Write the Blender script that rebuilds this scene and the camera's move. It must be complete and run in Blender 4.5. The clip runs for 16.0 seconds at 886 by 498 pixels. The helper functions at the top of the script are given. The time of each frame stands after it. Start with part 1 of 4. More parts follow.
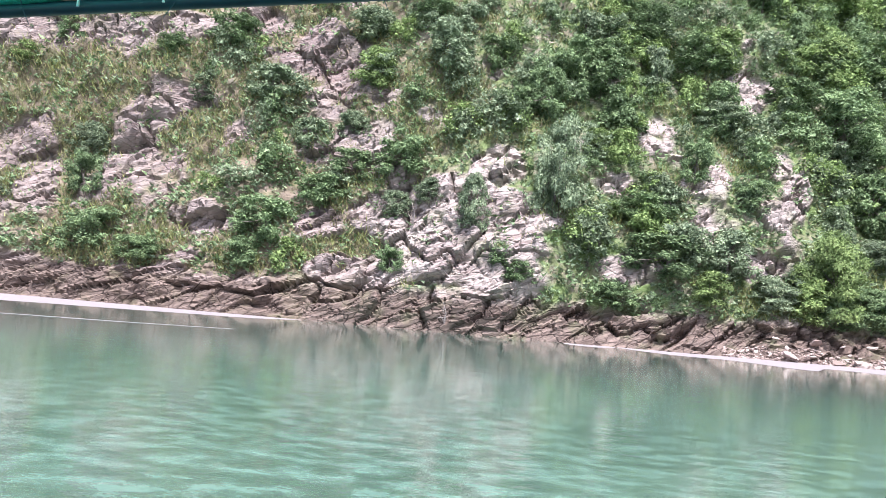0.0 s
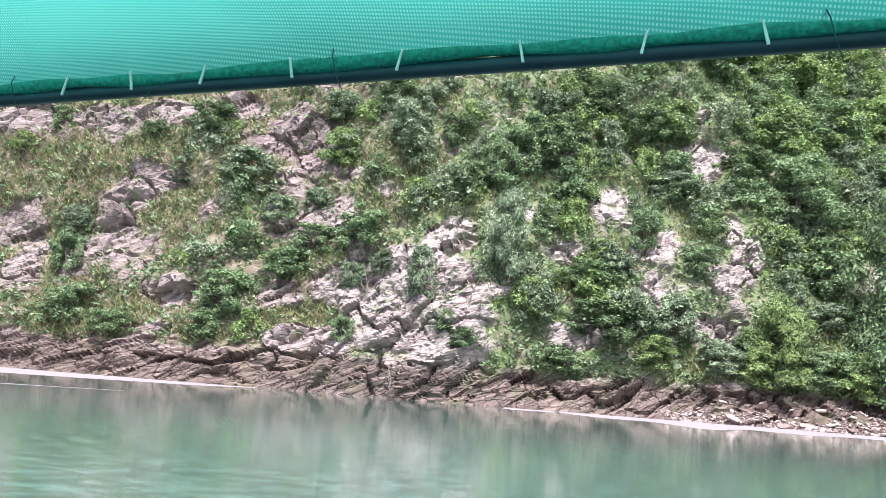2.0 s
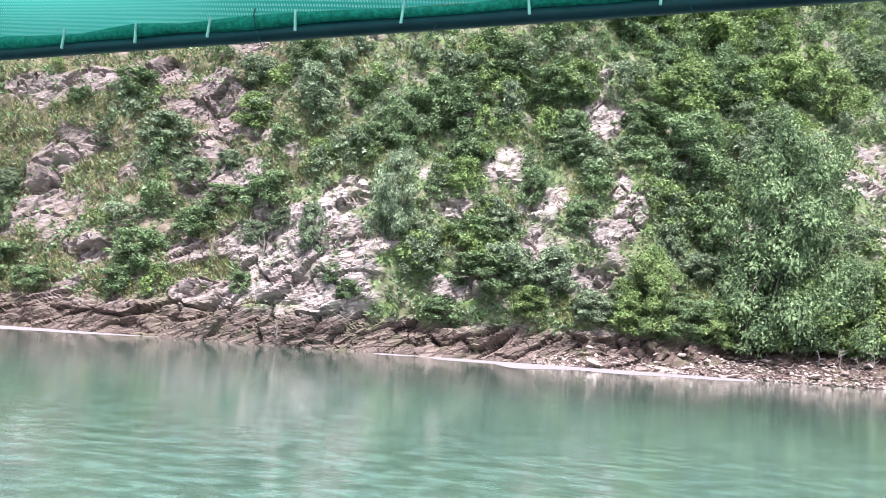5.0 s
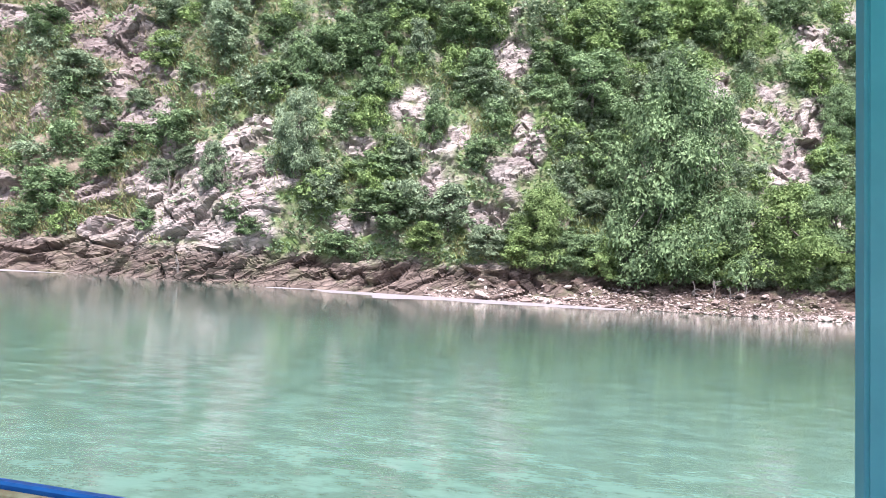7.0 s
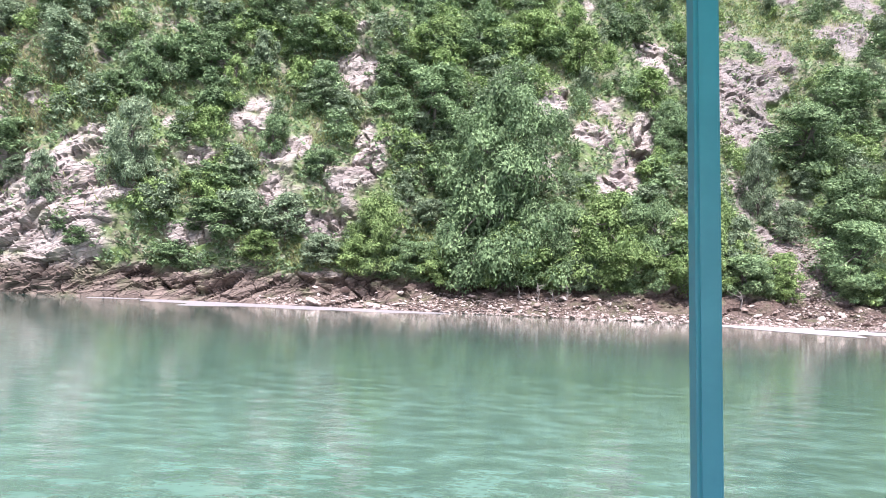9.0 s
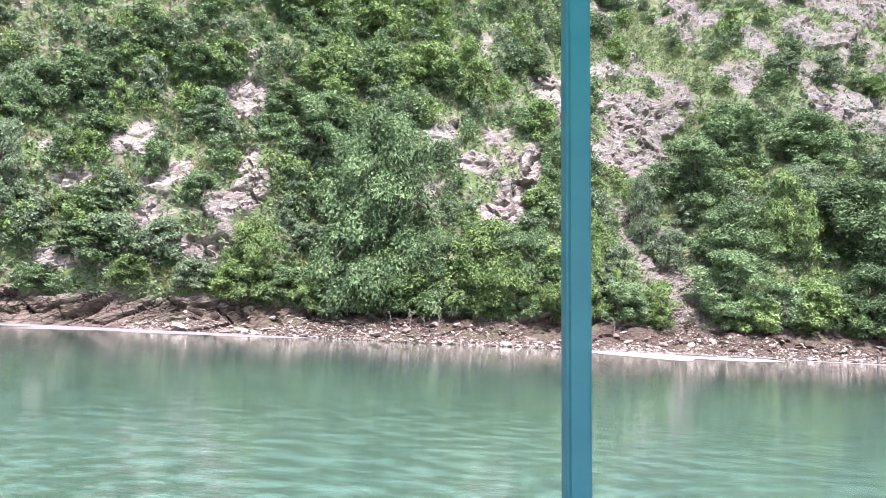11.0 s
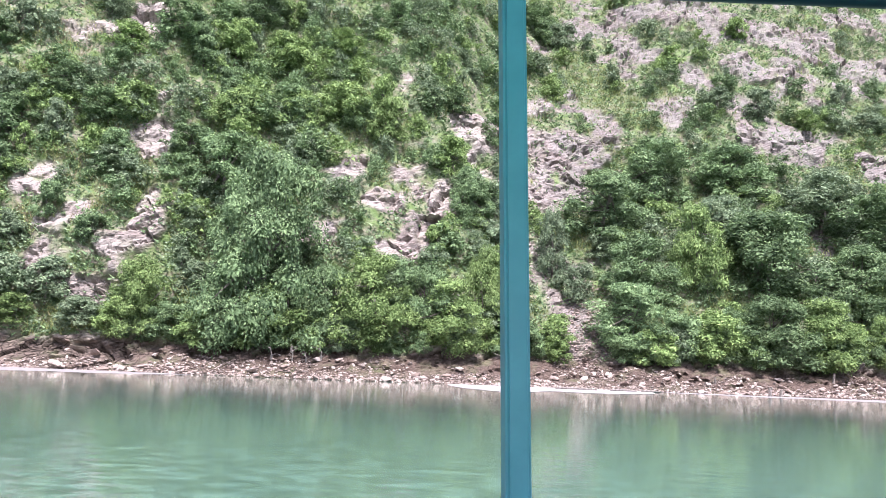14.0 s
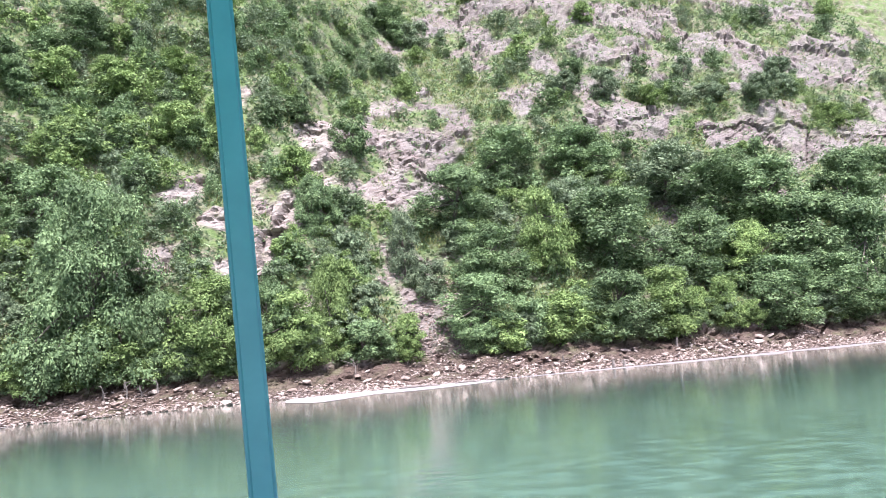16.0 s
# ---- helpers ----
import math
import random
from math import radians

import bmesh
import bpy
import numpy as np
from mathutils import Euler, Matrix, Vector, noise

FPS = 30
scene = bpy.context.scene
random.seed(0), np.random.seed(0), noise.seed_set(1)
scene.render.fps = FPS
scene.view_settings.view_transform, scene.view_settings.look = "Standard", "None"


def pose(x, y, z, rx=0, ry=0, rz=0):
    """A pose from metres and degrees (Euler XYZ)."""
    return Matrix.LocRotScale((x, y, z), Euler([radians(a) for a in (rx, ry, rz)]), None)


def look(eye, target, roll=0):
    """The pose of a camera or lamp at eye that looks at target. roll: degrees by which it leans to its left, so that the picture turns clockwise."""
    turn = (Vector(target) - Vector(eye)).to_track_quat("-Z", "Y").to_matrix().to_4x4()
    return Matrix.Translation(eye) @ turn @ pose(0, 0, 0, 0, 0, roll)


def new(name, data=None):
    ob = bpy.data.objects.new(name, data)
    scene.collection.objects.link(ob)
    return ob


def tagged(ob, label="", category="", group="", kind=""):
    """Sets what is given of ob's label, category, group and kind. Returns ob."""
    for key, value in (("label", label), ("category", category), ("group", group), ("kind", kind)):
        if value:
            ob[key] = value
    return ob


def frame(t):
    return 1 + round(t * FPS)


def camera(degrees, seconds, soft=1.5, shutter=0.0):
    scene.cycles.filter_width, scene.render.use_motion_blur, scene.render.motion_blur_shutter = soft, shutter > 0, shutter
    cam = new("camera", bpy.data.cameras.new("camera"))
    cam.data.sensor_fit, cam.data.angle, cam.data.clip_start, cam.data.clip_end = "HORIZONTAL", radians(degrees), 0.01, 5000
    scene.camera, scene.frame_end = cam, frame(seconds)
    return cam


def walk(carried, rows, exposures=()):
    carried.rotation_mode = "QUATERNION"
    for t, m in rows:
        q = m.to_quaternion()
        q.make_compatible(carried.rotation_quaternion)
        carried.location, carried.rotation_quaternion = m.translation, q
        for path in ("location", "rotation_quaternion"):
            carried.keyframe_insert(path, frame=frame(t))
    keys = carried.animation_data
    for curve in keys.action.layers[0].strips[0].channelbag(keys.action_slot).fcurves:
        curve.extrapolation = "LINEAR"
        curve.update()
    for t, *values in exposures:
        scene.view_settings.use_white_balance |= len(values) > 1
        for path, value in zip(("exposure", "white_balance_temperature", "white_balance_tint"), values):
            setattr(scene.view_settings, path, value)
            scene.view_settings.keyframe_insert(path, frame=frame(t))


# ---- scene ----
cam = camera(59.9, 16.0, soft=0.6)
# seconds, eye x y z, turn rx ry rz
ROWS = [
    (0.0, 0.031, -0.118, 1.2, 94.932, -4.871, 10.211),
    (0.5, 1.91, -0.34, 1.2, 95.512, -5.006, 10.544),
    (1.0, 3.786, -0.551, 1.2, 96.386, -5.161, 10.866),
    (1.5, 5.659, -0.751, 1.2, 97.975, -5.045, 11.899),
    (2.0, 7.531, -0.94, 1.2, 100.088, -4.293, 13.502),
    (2.5, 9.399, -1.117, 1.2, 101.245, -2.875, 15.236),
    (3.0, 11.266, -1.282, 1.2, 101.698, -1.451, 16.576),
    (3.5, 13.13, -1.435, 1.2, 101.895, -1.353, 16.692),
    (4.0, 14.992, -1.575, 1.2, 100.855, -2.714, 16.126),
    (6.5, 24.274, -2.077, 1.2, 92.438, -3.959, 14.641),
    (7.0, 26.085, -2.134, 1.2, 92.477, -3.54, 13.657),
    (7.5, 27.926, -2.177, 1.2, 92.75, -3.328, 12.156),
    (8.0, 29.796, -2.205, 1.2, 93.075, -3.183, 10.352),
    (8.5, 31.658, -2.218, 1.2, 93.368, -2.952, 8.802),
    (9.0, 33.511, -2.214, 1.2, 93.627, -2.66, 7.784),
    (9.5, 35.379, -2.194, 1.2, 93.953, -2.418, 6.846),
    (10.0, 37.249, -2.157, 1.2, 94.336, -2.306, 5.204),
    (12.5, 46.514, -1.707, 1.2, 99.009, -3.817, 5.317),
    (13.0, 48.352, -1.564, 1.2, 99.455, -3.555, 6.812),
    (13.5, 50.193, -1.4, 1.2, 99.121, -3.146, 6.536),
    (14.0, 52.07, -1.214, 1.2, 98.9, -2.276, 5.782),
    (14.5, 53.956, -1.006, 1.2, 99.031, -1.18, 4.942),
    (15.0, 55.851, -0.775, 1.2, 99.217, 0.424, 4.078),
    (15.5, 57.75, -0.523, 1.2, 99.412, 2.332, 2.882),
    (16.0, 59.721, -0.237, 1.2, 98.957, 5.262, 1.075),
]
walk(cam, [(t, pose(x, y, z, rx, ry, rz)) for t, x, y, z, rx, ry, rz in ROWS], exposures=[(0.0, 1.45, 6000, 20), (16.0, 1.45, 6000, 20)])

# ---- light ----
SUN_UP, SUN_FROM = 62, 162
world = bpy.data.worlds.new("sky")
scene.world = world
world.use_nodes = True
wn = world.node_tree.nodes
sky = wn.new("ShaderNodeTexSky")
sky.sky_type = "NISHITA"
sky.sun_disc = False
sky.sun_elevation = radians(SUN_UP)
sky.sun_rotation = radians(SUN_FROM)
sky.air_density, sky.dust_density, sky.ozone_density = 1.0, 4.0, 1.0
wn["Background"].inputs["Strength"].default_value = 0.135
world.node_tree.links.new(sky.outputs[0], wn["Background"].inputs["Color"])
sun = new("sun", bpy.data.lights.new("sun", "SUN"))
sun.data.energy, sun.data.angle, sun.data.color = 4.2, radians(6), (1.0, 0.97, 0.93)
a, b = radians(SUN_FROM), radians(SUN_UP)
sun.matrix_world = look((0, 0, 60), (-math.sin(a) * math.cos(b), -math.cos(a) * math.cos(b), 60 - math.sin(b)))

# ---- helpers of this scene ----
rng = np.random.default_rng(7)


def hash3(i, j, k, seed):
    n = (i * 73856093 ^ j * 19349663 ^ k * 83492791 ^ (seed * 2654435761 % 2147483647)) & 0x7FFFFFFF
    n = ((n ^ (n >> 13)) * 1274126177) & 0x7FFFFFFF
    n = ((n ^ (n >> 16)) * 1103515245 + 12345) & 0x7FFFFFFF
    return (n ^ (n >> 15)) % 100003 / 100003.0


def value_noise(p, seed=0):
    """Smooth noise, -1 to 1, at the rows of p."""
    f = np.floor(p).astype(np.int64)
    w = p - f
    w = w * w * (3 - 2 * w)
    total = 0
    for dx in (0, 1):
        for dy in (0, 1):
            for dz in (0, 1):
                c = hash3(f[:, 0] + dx, f[:, 1] + dy, f[:, 2] + dz, seed)
                total = total + c * (w[:, 0] if dx else 1 - w[:, 0]) * (w[:, 1] if dy else 1 - w[:, 1]) * (w[:, 2] if dz else 1 - w[:, 2])
    return 2 * total - 1


def fbm(p, octaves, seed=0):
    return sum(value_noise(p * 2.03 ** k, seed + k) * 0.5 ** k for k in range(octaves))


def cells(p, seed=0):
    """Distance to the nearest and to the next cell point, and the nearest cell's own number."""
    f = np.floor(p).astype(np.int64)
    d1, d2, own, off = np.full(len(p), 9.0), np.full(len(p), 9.0), np.zeros(len(p)), np.zeros((len(p), 3))
    for dx in (-1, 0, 1):
        for dy in (-1, 0, 1):
            for dz in (-1, 0, 1):
                i, j, k = f[:, 0] + dx, f[:, 1] + dy, f[:, 2] + dz
                q = np.stack([i + hash3(i, j, k, seed), j + hash3(i, j, k, seed + 1), k + hash3(i, j, k, seed + 2)], 1)
                d = np.linalg.norm(p - q, axis=1)
                near = d < d1
                d2 = np.where(near, d1, np.minimum(d2, d))
                off = np.where(near[:, None], p - q, off)
                own = np.where(near, hash3(i, j, k, seed + 3), own)
                d1 = np.where(near, d, d1)
    return d2 - d1, own, off


def mesh_from(name, verts, faces, material, smooth=False):
    """A mesh from arrays of vertices and equal-sided faces."""
    verts, faces = np.asarray(verts, np.float32), np.asarray(faces, np.int32)
    me = bpy.data.meshes.new(name)
    me.vertices.add(len(verts))
    me.vertices.foreach_set("co", verts.ravel())
    me.loops.add(faces.size)
    me.loops.foreach_set("vertex_index", faces.ravel())
    me.polygons.add(len(faces))
    me.polygons.foreach_set("loop_start", np.arange(0, faces.size, faces.shape[1], dtype=np.int32))
    me.polygons.foreach_set("use_smooth", np.full(len(faces), smooth))
    me.update(calc_edges=True)
    me.validate()
    if material:
        me.materials.append(material)
    return me


def bm_mesh(name, bm, material, smooth=False):
    me = bpy.data.meshes.new(name)
    for f in bm.faces:
        f.smooth = smooth
    bm.to_mesh(me)
    bm.free()
    me.materials.append(material)
    return me


def part(name, me, parent, label=""):
    ob = new(name, me)
    ob.parent = parent
    return tagged(ob, label)


def smooth_step(v, lo, hi):
    w = np.clip((v - lo) / (hi - lo), 0, 1)
    return w * w * (3 - 2 * w)


# ---- materials ----
def material(name):
    m = bpy.data.materials.new(name)
    m.use_nodes = True
    return m, m.node_tree, m.node_tree.nodes["Principled BSDF"]


def node(tree, kind, links=(), **values):
    n = tree.nodes.new(kind)
    for key, value in values.items():
        if key in n.inputs:
            n.inputs[key].default_value = value
    for key, out in links:
        tree.links.new(out, n.inputs[key])
    return n


def mixed(tree, fac, one, two):
    """A colour between two colours or sockets."""
    n = tree.nodes.new("ShaderNodeMix")
    n.data_type = "RGBA"
    for socket, value in ((n.inputs[0], fac), (n.inputs[6], one), (n.inputs[7], two)):
        if isinstance(value, (int, float)):
            socket.default_value = value
        elif isinstance(value, tuple):
            socket.default_value = (*value, 1)
        else:
            tree.links.new(value, socket)
    return n.outputs[2]


def ramp(tree, value, lo, hi):
    n = tree.nodes.new("ShaderNodeMapRange")
    n.interpolation_type = "SMOOTHSTEP"
    n.inputs["From Min"].default_value, n.inputs["From Max"].default_value = lo, hi
    tree.links.new(value, n.inputs["Value"])
    return n.outputs["Result"]


def noise_at(tree, scale, detail=4.0, coords=None, rough=0.55):
    n = tree.nodes.new("ShaderNodeTexNoise")
    n.inputs["Scale"].default_value, n.inputs["Detail"].default_value, n.inputs["Roughness"].default_value = scale, detail, rough
    if coords is None:
        coords = tree.nodes.new("ShaderNodeTexCoord").outputs["Object"]
    tree.links.new(coords, n.inputs["Vector"])
    return n.outputs["Fac"]


def stretched(tree, scale, turn=(0, 0, 0)):
    c = tree.nodes.new("ShaderNodeTexCoord")
    m = tree.nodes.new("ShaderNodeMapping")
    m.inputs["Scale"].default_value = scale
    first = tree.nodes.new("ShaderNodeMapping")
    first.inputs["Rotation"].default_value = turn
    tree.links.new(c.outputs["Object"], first.inputs["Vector"])
    tree.links.new(first.outputs["Vector"], m.inputs["Vector"])
    return m.outputs["Vector"]


def bumped(tree, bsdf, height, strength, distance):
    n = tree.nodes.new("ShaderNodeBump")
    n.inputs["Strength"].default_value, n.inputs["Distance"].default_value = strength, distance
    tree.links.new(height, n.inputs["Height"])
    tree.links.new(n.outputs[0], bsdf.inputs["Normal"])


def hill_material():
    m, tr, bsdf = material("hillside")
    bsdf.inputs["Roughness"].default_value = 0.92
    bsdf.inputs["Specular IOR Level"].default_value = 0.2
    layers = noise_at(tr, 1.0, 8, stretched(tr, (0.3, 0.3, 4.2), (0, 0.36, 0)), 0.62)
    patch = noise_at(tr, 0.16, 5)
    grain = noise_at(tr, 3.5, 8, rough=0.7)
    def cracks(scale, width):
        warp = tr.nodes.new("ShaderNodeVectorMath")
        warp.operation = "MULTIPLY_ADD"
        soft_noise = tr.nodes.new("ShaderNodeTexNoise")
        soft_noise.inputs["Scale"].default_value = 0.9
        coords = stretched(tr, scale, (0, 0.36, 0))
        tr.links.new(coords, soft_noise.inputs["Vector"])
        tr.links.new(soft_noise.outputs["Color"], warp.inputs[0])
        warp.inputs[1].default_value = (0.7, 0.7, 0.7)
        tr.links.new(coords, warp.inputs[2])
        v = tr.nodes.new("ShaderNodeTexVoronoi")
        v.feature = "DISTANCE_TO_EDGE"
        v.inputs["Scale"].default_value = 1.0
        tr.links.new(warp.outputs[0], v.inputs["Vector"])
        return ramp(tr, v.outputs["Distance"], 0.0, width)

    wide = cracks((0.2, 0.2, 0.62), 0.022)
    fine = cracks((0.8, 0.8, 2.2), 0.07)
    pale = mixed(tr, ramp(tr, patch, 0.38, 0.62), (0.275, 0.235, 0.212), (0.185, 0.147, 0.134))
    inner = tr.nodes.new("ShaderNodeTexCoord")
    along = node(tr, "ShaderNodeSeparateXYZ", [("Vector", inner.outputs["Object"])]).outputs["X"]
    pale = mixed(tr, ramp(tr, along, -24.0, -11.0), mixed(tr, ramp(tr, patch, 0.4, 0.6), (0.2, 0.165, 0.15), (0.165, 0.125, 0.116)), pale)
    shale = mixed(tr, ramp(tr, patch, 0.42, 0.58), (0.17, 0.155, 0.142), (0.145, 0.116, 0.108))
    pale = mixed(tr, ramp(tr, along, 46.0, 60.0), pale, shale)
    light_left = mixed(tr, ramp(tr, along, -24.0, -11.0), (0.255, 0.215, 0.197), (0.345, 0.302, 0.275))
    bright = mixed(tr, ramp(tr, along, 46.0, 60.0), light_left, (0.21, 0.184, 0.172))
    rock = mixed(tr, ramp(tr, layers, 0.38, 0.66), pale, bright)
    rock = mixed(tr, ramp(tr, grain, 0.6, 0.85), rock, (0.11, 0.1, 0.085))
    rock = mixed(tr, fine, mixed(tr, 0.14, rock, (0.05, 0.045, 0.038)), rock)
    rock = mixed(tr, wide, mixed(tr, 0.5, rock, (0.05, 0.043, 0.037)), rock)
    # brown silt left by the changing water level
    place = tr.nodes.new("ShaderNodeTexCoord")
    split = node(tr, "ShaderNodeSeparateXYZ", [("Vector", place.outputs["Object"])])
    rise = tr.nodes.new("ShaderNodeMath")
    rise.operation = "MULTIPLY_ADD"
    tr.links.new(noise_at(tr, 0.5, 4), rise.inputs[0])
    rise.inputs[1].default_value = -2.4
    tr.links.new(split.outputs["Z"], rise.inputs[2])
    silt = mixed(tr, ramp(tr, layers, 0.3, 0.7), (0.075, 0.057, 0.047), (0.195, 0.152, 0.127))
    silt = mixed(tr, ramp(tr, grain, 0.5, 0.75), silt, (0.06, 0.042, 0.035))
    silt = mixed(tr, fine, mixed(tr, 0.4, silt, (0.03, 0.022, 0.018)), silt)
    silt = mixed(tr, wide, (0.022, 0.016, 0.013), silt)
    earth = mixed(tr, ramp(tr, grain, 0.42, 0.62), (0.058, 0.04, 0.032), (0.115, 0.085, 0.07))
    silt = mixed(tr, ramp(tr, split.outputs["X"], 14.0, 26.0), silt, earth)
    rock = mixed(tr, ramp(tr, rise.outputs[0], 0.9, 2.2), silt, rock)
    soil = mixed(tr, ramp(tr, noise_at(tr, 1.3, 6), 0.4, 0.65), (0.1, 0.115, 0.055), (0.17, 0.155, 0.11))
    green = mixed(tr, ramp(tr, noise_at(tr, 0.7, 5), 0.4, 0.6), (0.1, 0.145, 0.05), soil)
    withered = mixed(tr, ramp(tr, noise_at(tr, 0.9, 6), 0.4, 0.62), (0.115, 0.115, 0.058), (0.185, 0.15, 0.11))
    green = mixed(tr, ramp(tr, along, -22.0, -4.0), withered, green)
    cover = tr.nodes.new("ShaderNodeAttribute")
    cover.attribute_name = "cover"
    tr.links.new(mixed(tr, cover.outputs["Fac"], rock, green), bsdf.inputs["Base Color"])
    both = tr.nodes.new("ShaderNodeMath")
    tr.links.new(layers, both.inputs[0])
    tr.links.new(grain, both.inputs[1])
    broken = tr.nodes.new("ShaderNodeMath")
    broken.operation = "MULTIPLY_ADD"
    tr.links.new(fine, broken.inputs[0])
    bare = tr.nodes.new("ShaderNodeMath")
    bare.operation = "SUBTRACT"
    bare.inputs[0].default_value = 1.0
    tr.links.new(cover.outputs["Fac"], bare.inputs[1])
    tr.links.new(bare.outputs[0], broken.inputs[1])
    tr.links.new(both.outputs[0], broken.inputs[2])
    bumped(tr, bsdf, broken.outputs[0], 0.9, 0.1)
    return m


def leaf_material(name, dark, light):
    m, tr, bsdf = material(name)
    own = tr.nodes.new("ShaderNodeObjectInfo").outputs["Random"]
    leaf = tr.nodes.new("ShaderNodeNewGeometry").outputs["Random Per Island"]
    spray = ramp(tr, noise_at(tr, 7, 2), 0.36, 0.64)
    tone = mixed(tr, spray, mixed(tr, leaf, dark, tuple(0.65 * c + 0.35 * d for c, d in zip(dark, light))), mixed(tr, leaf, tuple(0.6 * c + 0.4 * d for c, d in zip(dark, light)), light))
    speck = ramp(tr, noise_at(tr, 48, 2), 0.38, 0.62)
    tone = mixed(tr, speck, mixed(tr, 0.3, tone, dark), tone)
    warm = node(tr, "ShaderNodeHueSaturation", [("Color", tone)])
    wide = tr.nodes.new("ShaderNodeMapRange")
    wide.inputs["To Min"].default_value, wide.inputs["To Max"].default_value = 0.84, 1.2
    tr.links.new(own, wide.inputs["Value"])
    tr.links.new(wide.outputs[0], warm.inputs["Value"])
    tr.links.new(warm.outputs[0], bsdf.inputs["Base Color"])
    bsdf.inputs["Roughness"].default_value = 0.6
    bsdf.inputs["Specular IOR Level"].default_value = 0.135
    glow = node(tr, "ShaderNodeBsdfTranslucent", [("Color", warm.outputs[0])])
    mix = tr.nodes.new("ShaderNodeMixShader")
    mix.inputs[0].default_value = 0.2
    tr.links.new(bsdf.outputs[0], mix.inputs[1])
    tr.links.new(glow.outputs[0], mix.inputs[2])
    tr.links.new(mix.outputs[0], tr.nodes["Material Output"].inputs["Surface"])
    return m


def plain_material(name, one, two, scale, roughness, bump=0.3, distance=0.01, metal=0.0):
    m, tr, bsdf = material(name)
    n = noise_at(tr, scale, 6, rough=0.65)
    tr.links.new(mixed(tr, ramp(tr, n, 0.35, 0.68), one, two), bsdf.inputs["Base Color"])
    bsdf.inputs["Roughness"].default_value, bsdf.inputs["Metallic"].default_value = roughness, metal
    bumped(tr, bsdf, n, bump, distance)
    return m


def stone_material():
    m, tr, bsdf = material("stone")
    own = tr.nodes.new("ShaderNodeNewGeometry").outputs["Random Per Island"]
    obj = tr.nodes.new("ShaderNodeObjectInfo").outputs["Random"]
    both = tr.nodes.new("ShaderNodeMath")
    tr.links.new(own, both.inputs[0])
    tr.links.new(obj, both.inputs[1])
    frac = tr.nodes.new("ShaderNodeMath")
    frac.operation = "FRACT"
    tr.links.new(both.outputs[0], frac.inputs[0])
    tone = mixed(tr, frac.outputs[0], (0.16, 0.115, 0.095), (0.42, 0.355, 0.315))
    n = noise_at(tr, 6, 6)
    tr.links.new(mixed(tr, ramp(tr, n, 0.45, 0.8), tone, (0.13, 0.095, 0.08)), bsdf.inputs["Base Color"])
    bsdf.inputs["Roughness"].default_value = 0.9
    bumped(tr, bsdf, n, 0.5, 0.03)
    return m


def water_material():
    m, tr, bsdf = material("river_water")
    deep = mixed(tr, ramp(tr, noise_at(tr, 0.06, 3), 0.35, 0.65), (0.046, 0.085, 0.061), (0.071, 0.122, 0.093))
    # pale glints on ripple crests, painted into the colour over the whole river
    crest_glint = noise_at(tr, 1.0, 5, stretched(tr, (2.4, 3.4, 1)), 0.65)
    deep = mixed(tr, ramp(tr, crest_glint, 0.43, 0.63), deep, (0.095, 0.168, 0.132))
    tr.links.new(deep, bsdf.inputs["Base Color"])
    bsdf.inputs["Roughness"].default_value = 0.0
    bsdf.inputs["IOR"].default_value = 1.33
    ripple = noise_at(tr, 1.0, 4, stretched(tr, (1.5, 2.2, 1)))
    swell = noise_at(tr, 1.0, 2, stretched(tr, (0.16, 0.4, 1)))
    both = tr.nodes.new("ShaderNodeMath")
    both.operation = "MULTIPLY_ADD"
    tr.links.new(swell, both.inputs[0])
    both.inputs[1].default_value = 1.0
    tr.links.new(ripple, both.inputs[2])
    chop = tr.nodes.new("ShaderNodeMath")
    chop.operation = "MULTIPLY_ADD"
    tr.links.new(noise_at(tr, 1.0, 3, stretched(tr, (3.2, 3.8, 1))), chop.inputs[0])
    chop.inputs[1].default_value = 0.55
    tr.links.new(both.outputs[0], chop.inputs[2])
    patter = tr.nodes.new("ShaderNodeMath")
    patter.operation = "MULTIPLY_ADD"
    tr.links.new(noise_at(tr, 1.0, 2, stretched(tr, (8, 10, 1))), patter.inputs[0])
    patter.inputs[1].default_value = 0.25
    tr.links.new(chop.outputs[0], patter.inputs[2])
    # the boat's own wake stirs the water beside it; it is calm under the far bank
    off = node(tr, "ShaderNodeSeparateXYZ", [("Vector", tr.nodes.new("ShaderNodeTexCoord").outputs["Object"])]).outputs["Y"]
    stir = tr.nodes.new("ShaderNodeMapRange")
    stir.interpolation_type = "SMOOTHSTEP"
    stir.inputs["From Min"].default_value, stir.inputs["From Max"].default_value = 34.0, 4.0
    stir.inputs["To Min"].default_value, stir.inputs["To Max"].default_value = 0.7, 2.0
    tr.links.new(off, stir.inputs["Value"])
    waves = tr.nodes.new("ShaderNodeMath")
    waves.operation = "MULTIPLY"
    tr.links.new(patter.outputs[0], waves.inputs[0])
    tr.links.new(stir.outputs[0], waves.inputs[1])
    bumped(tr, bsdf, waves.outputs[0], 0.42, 0.0095)
    return m


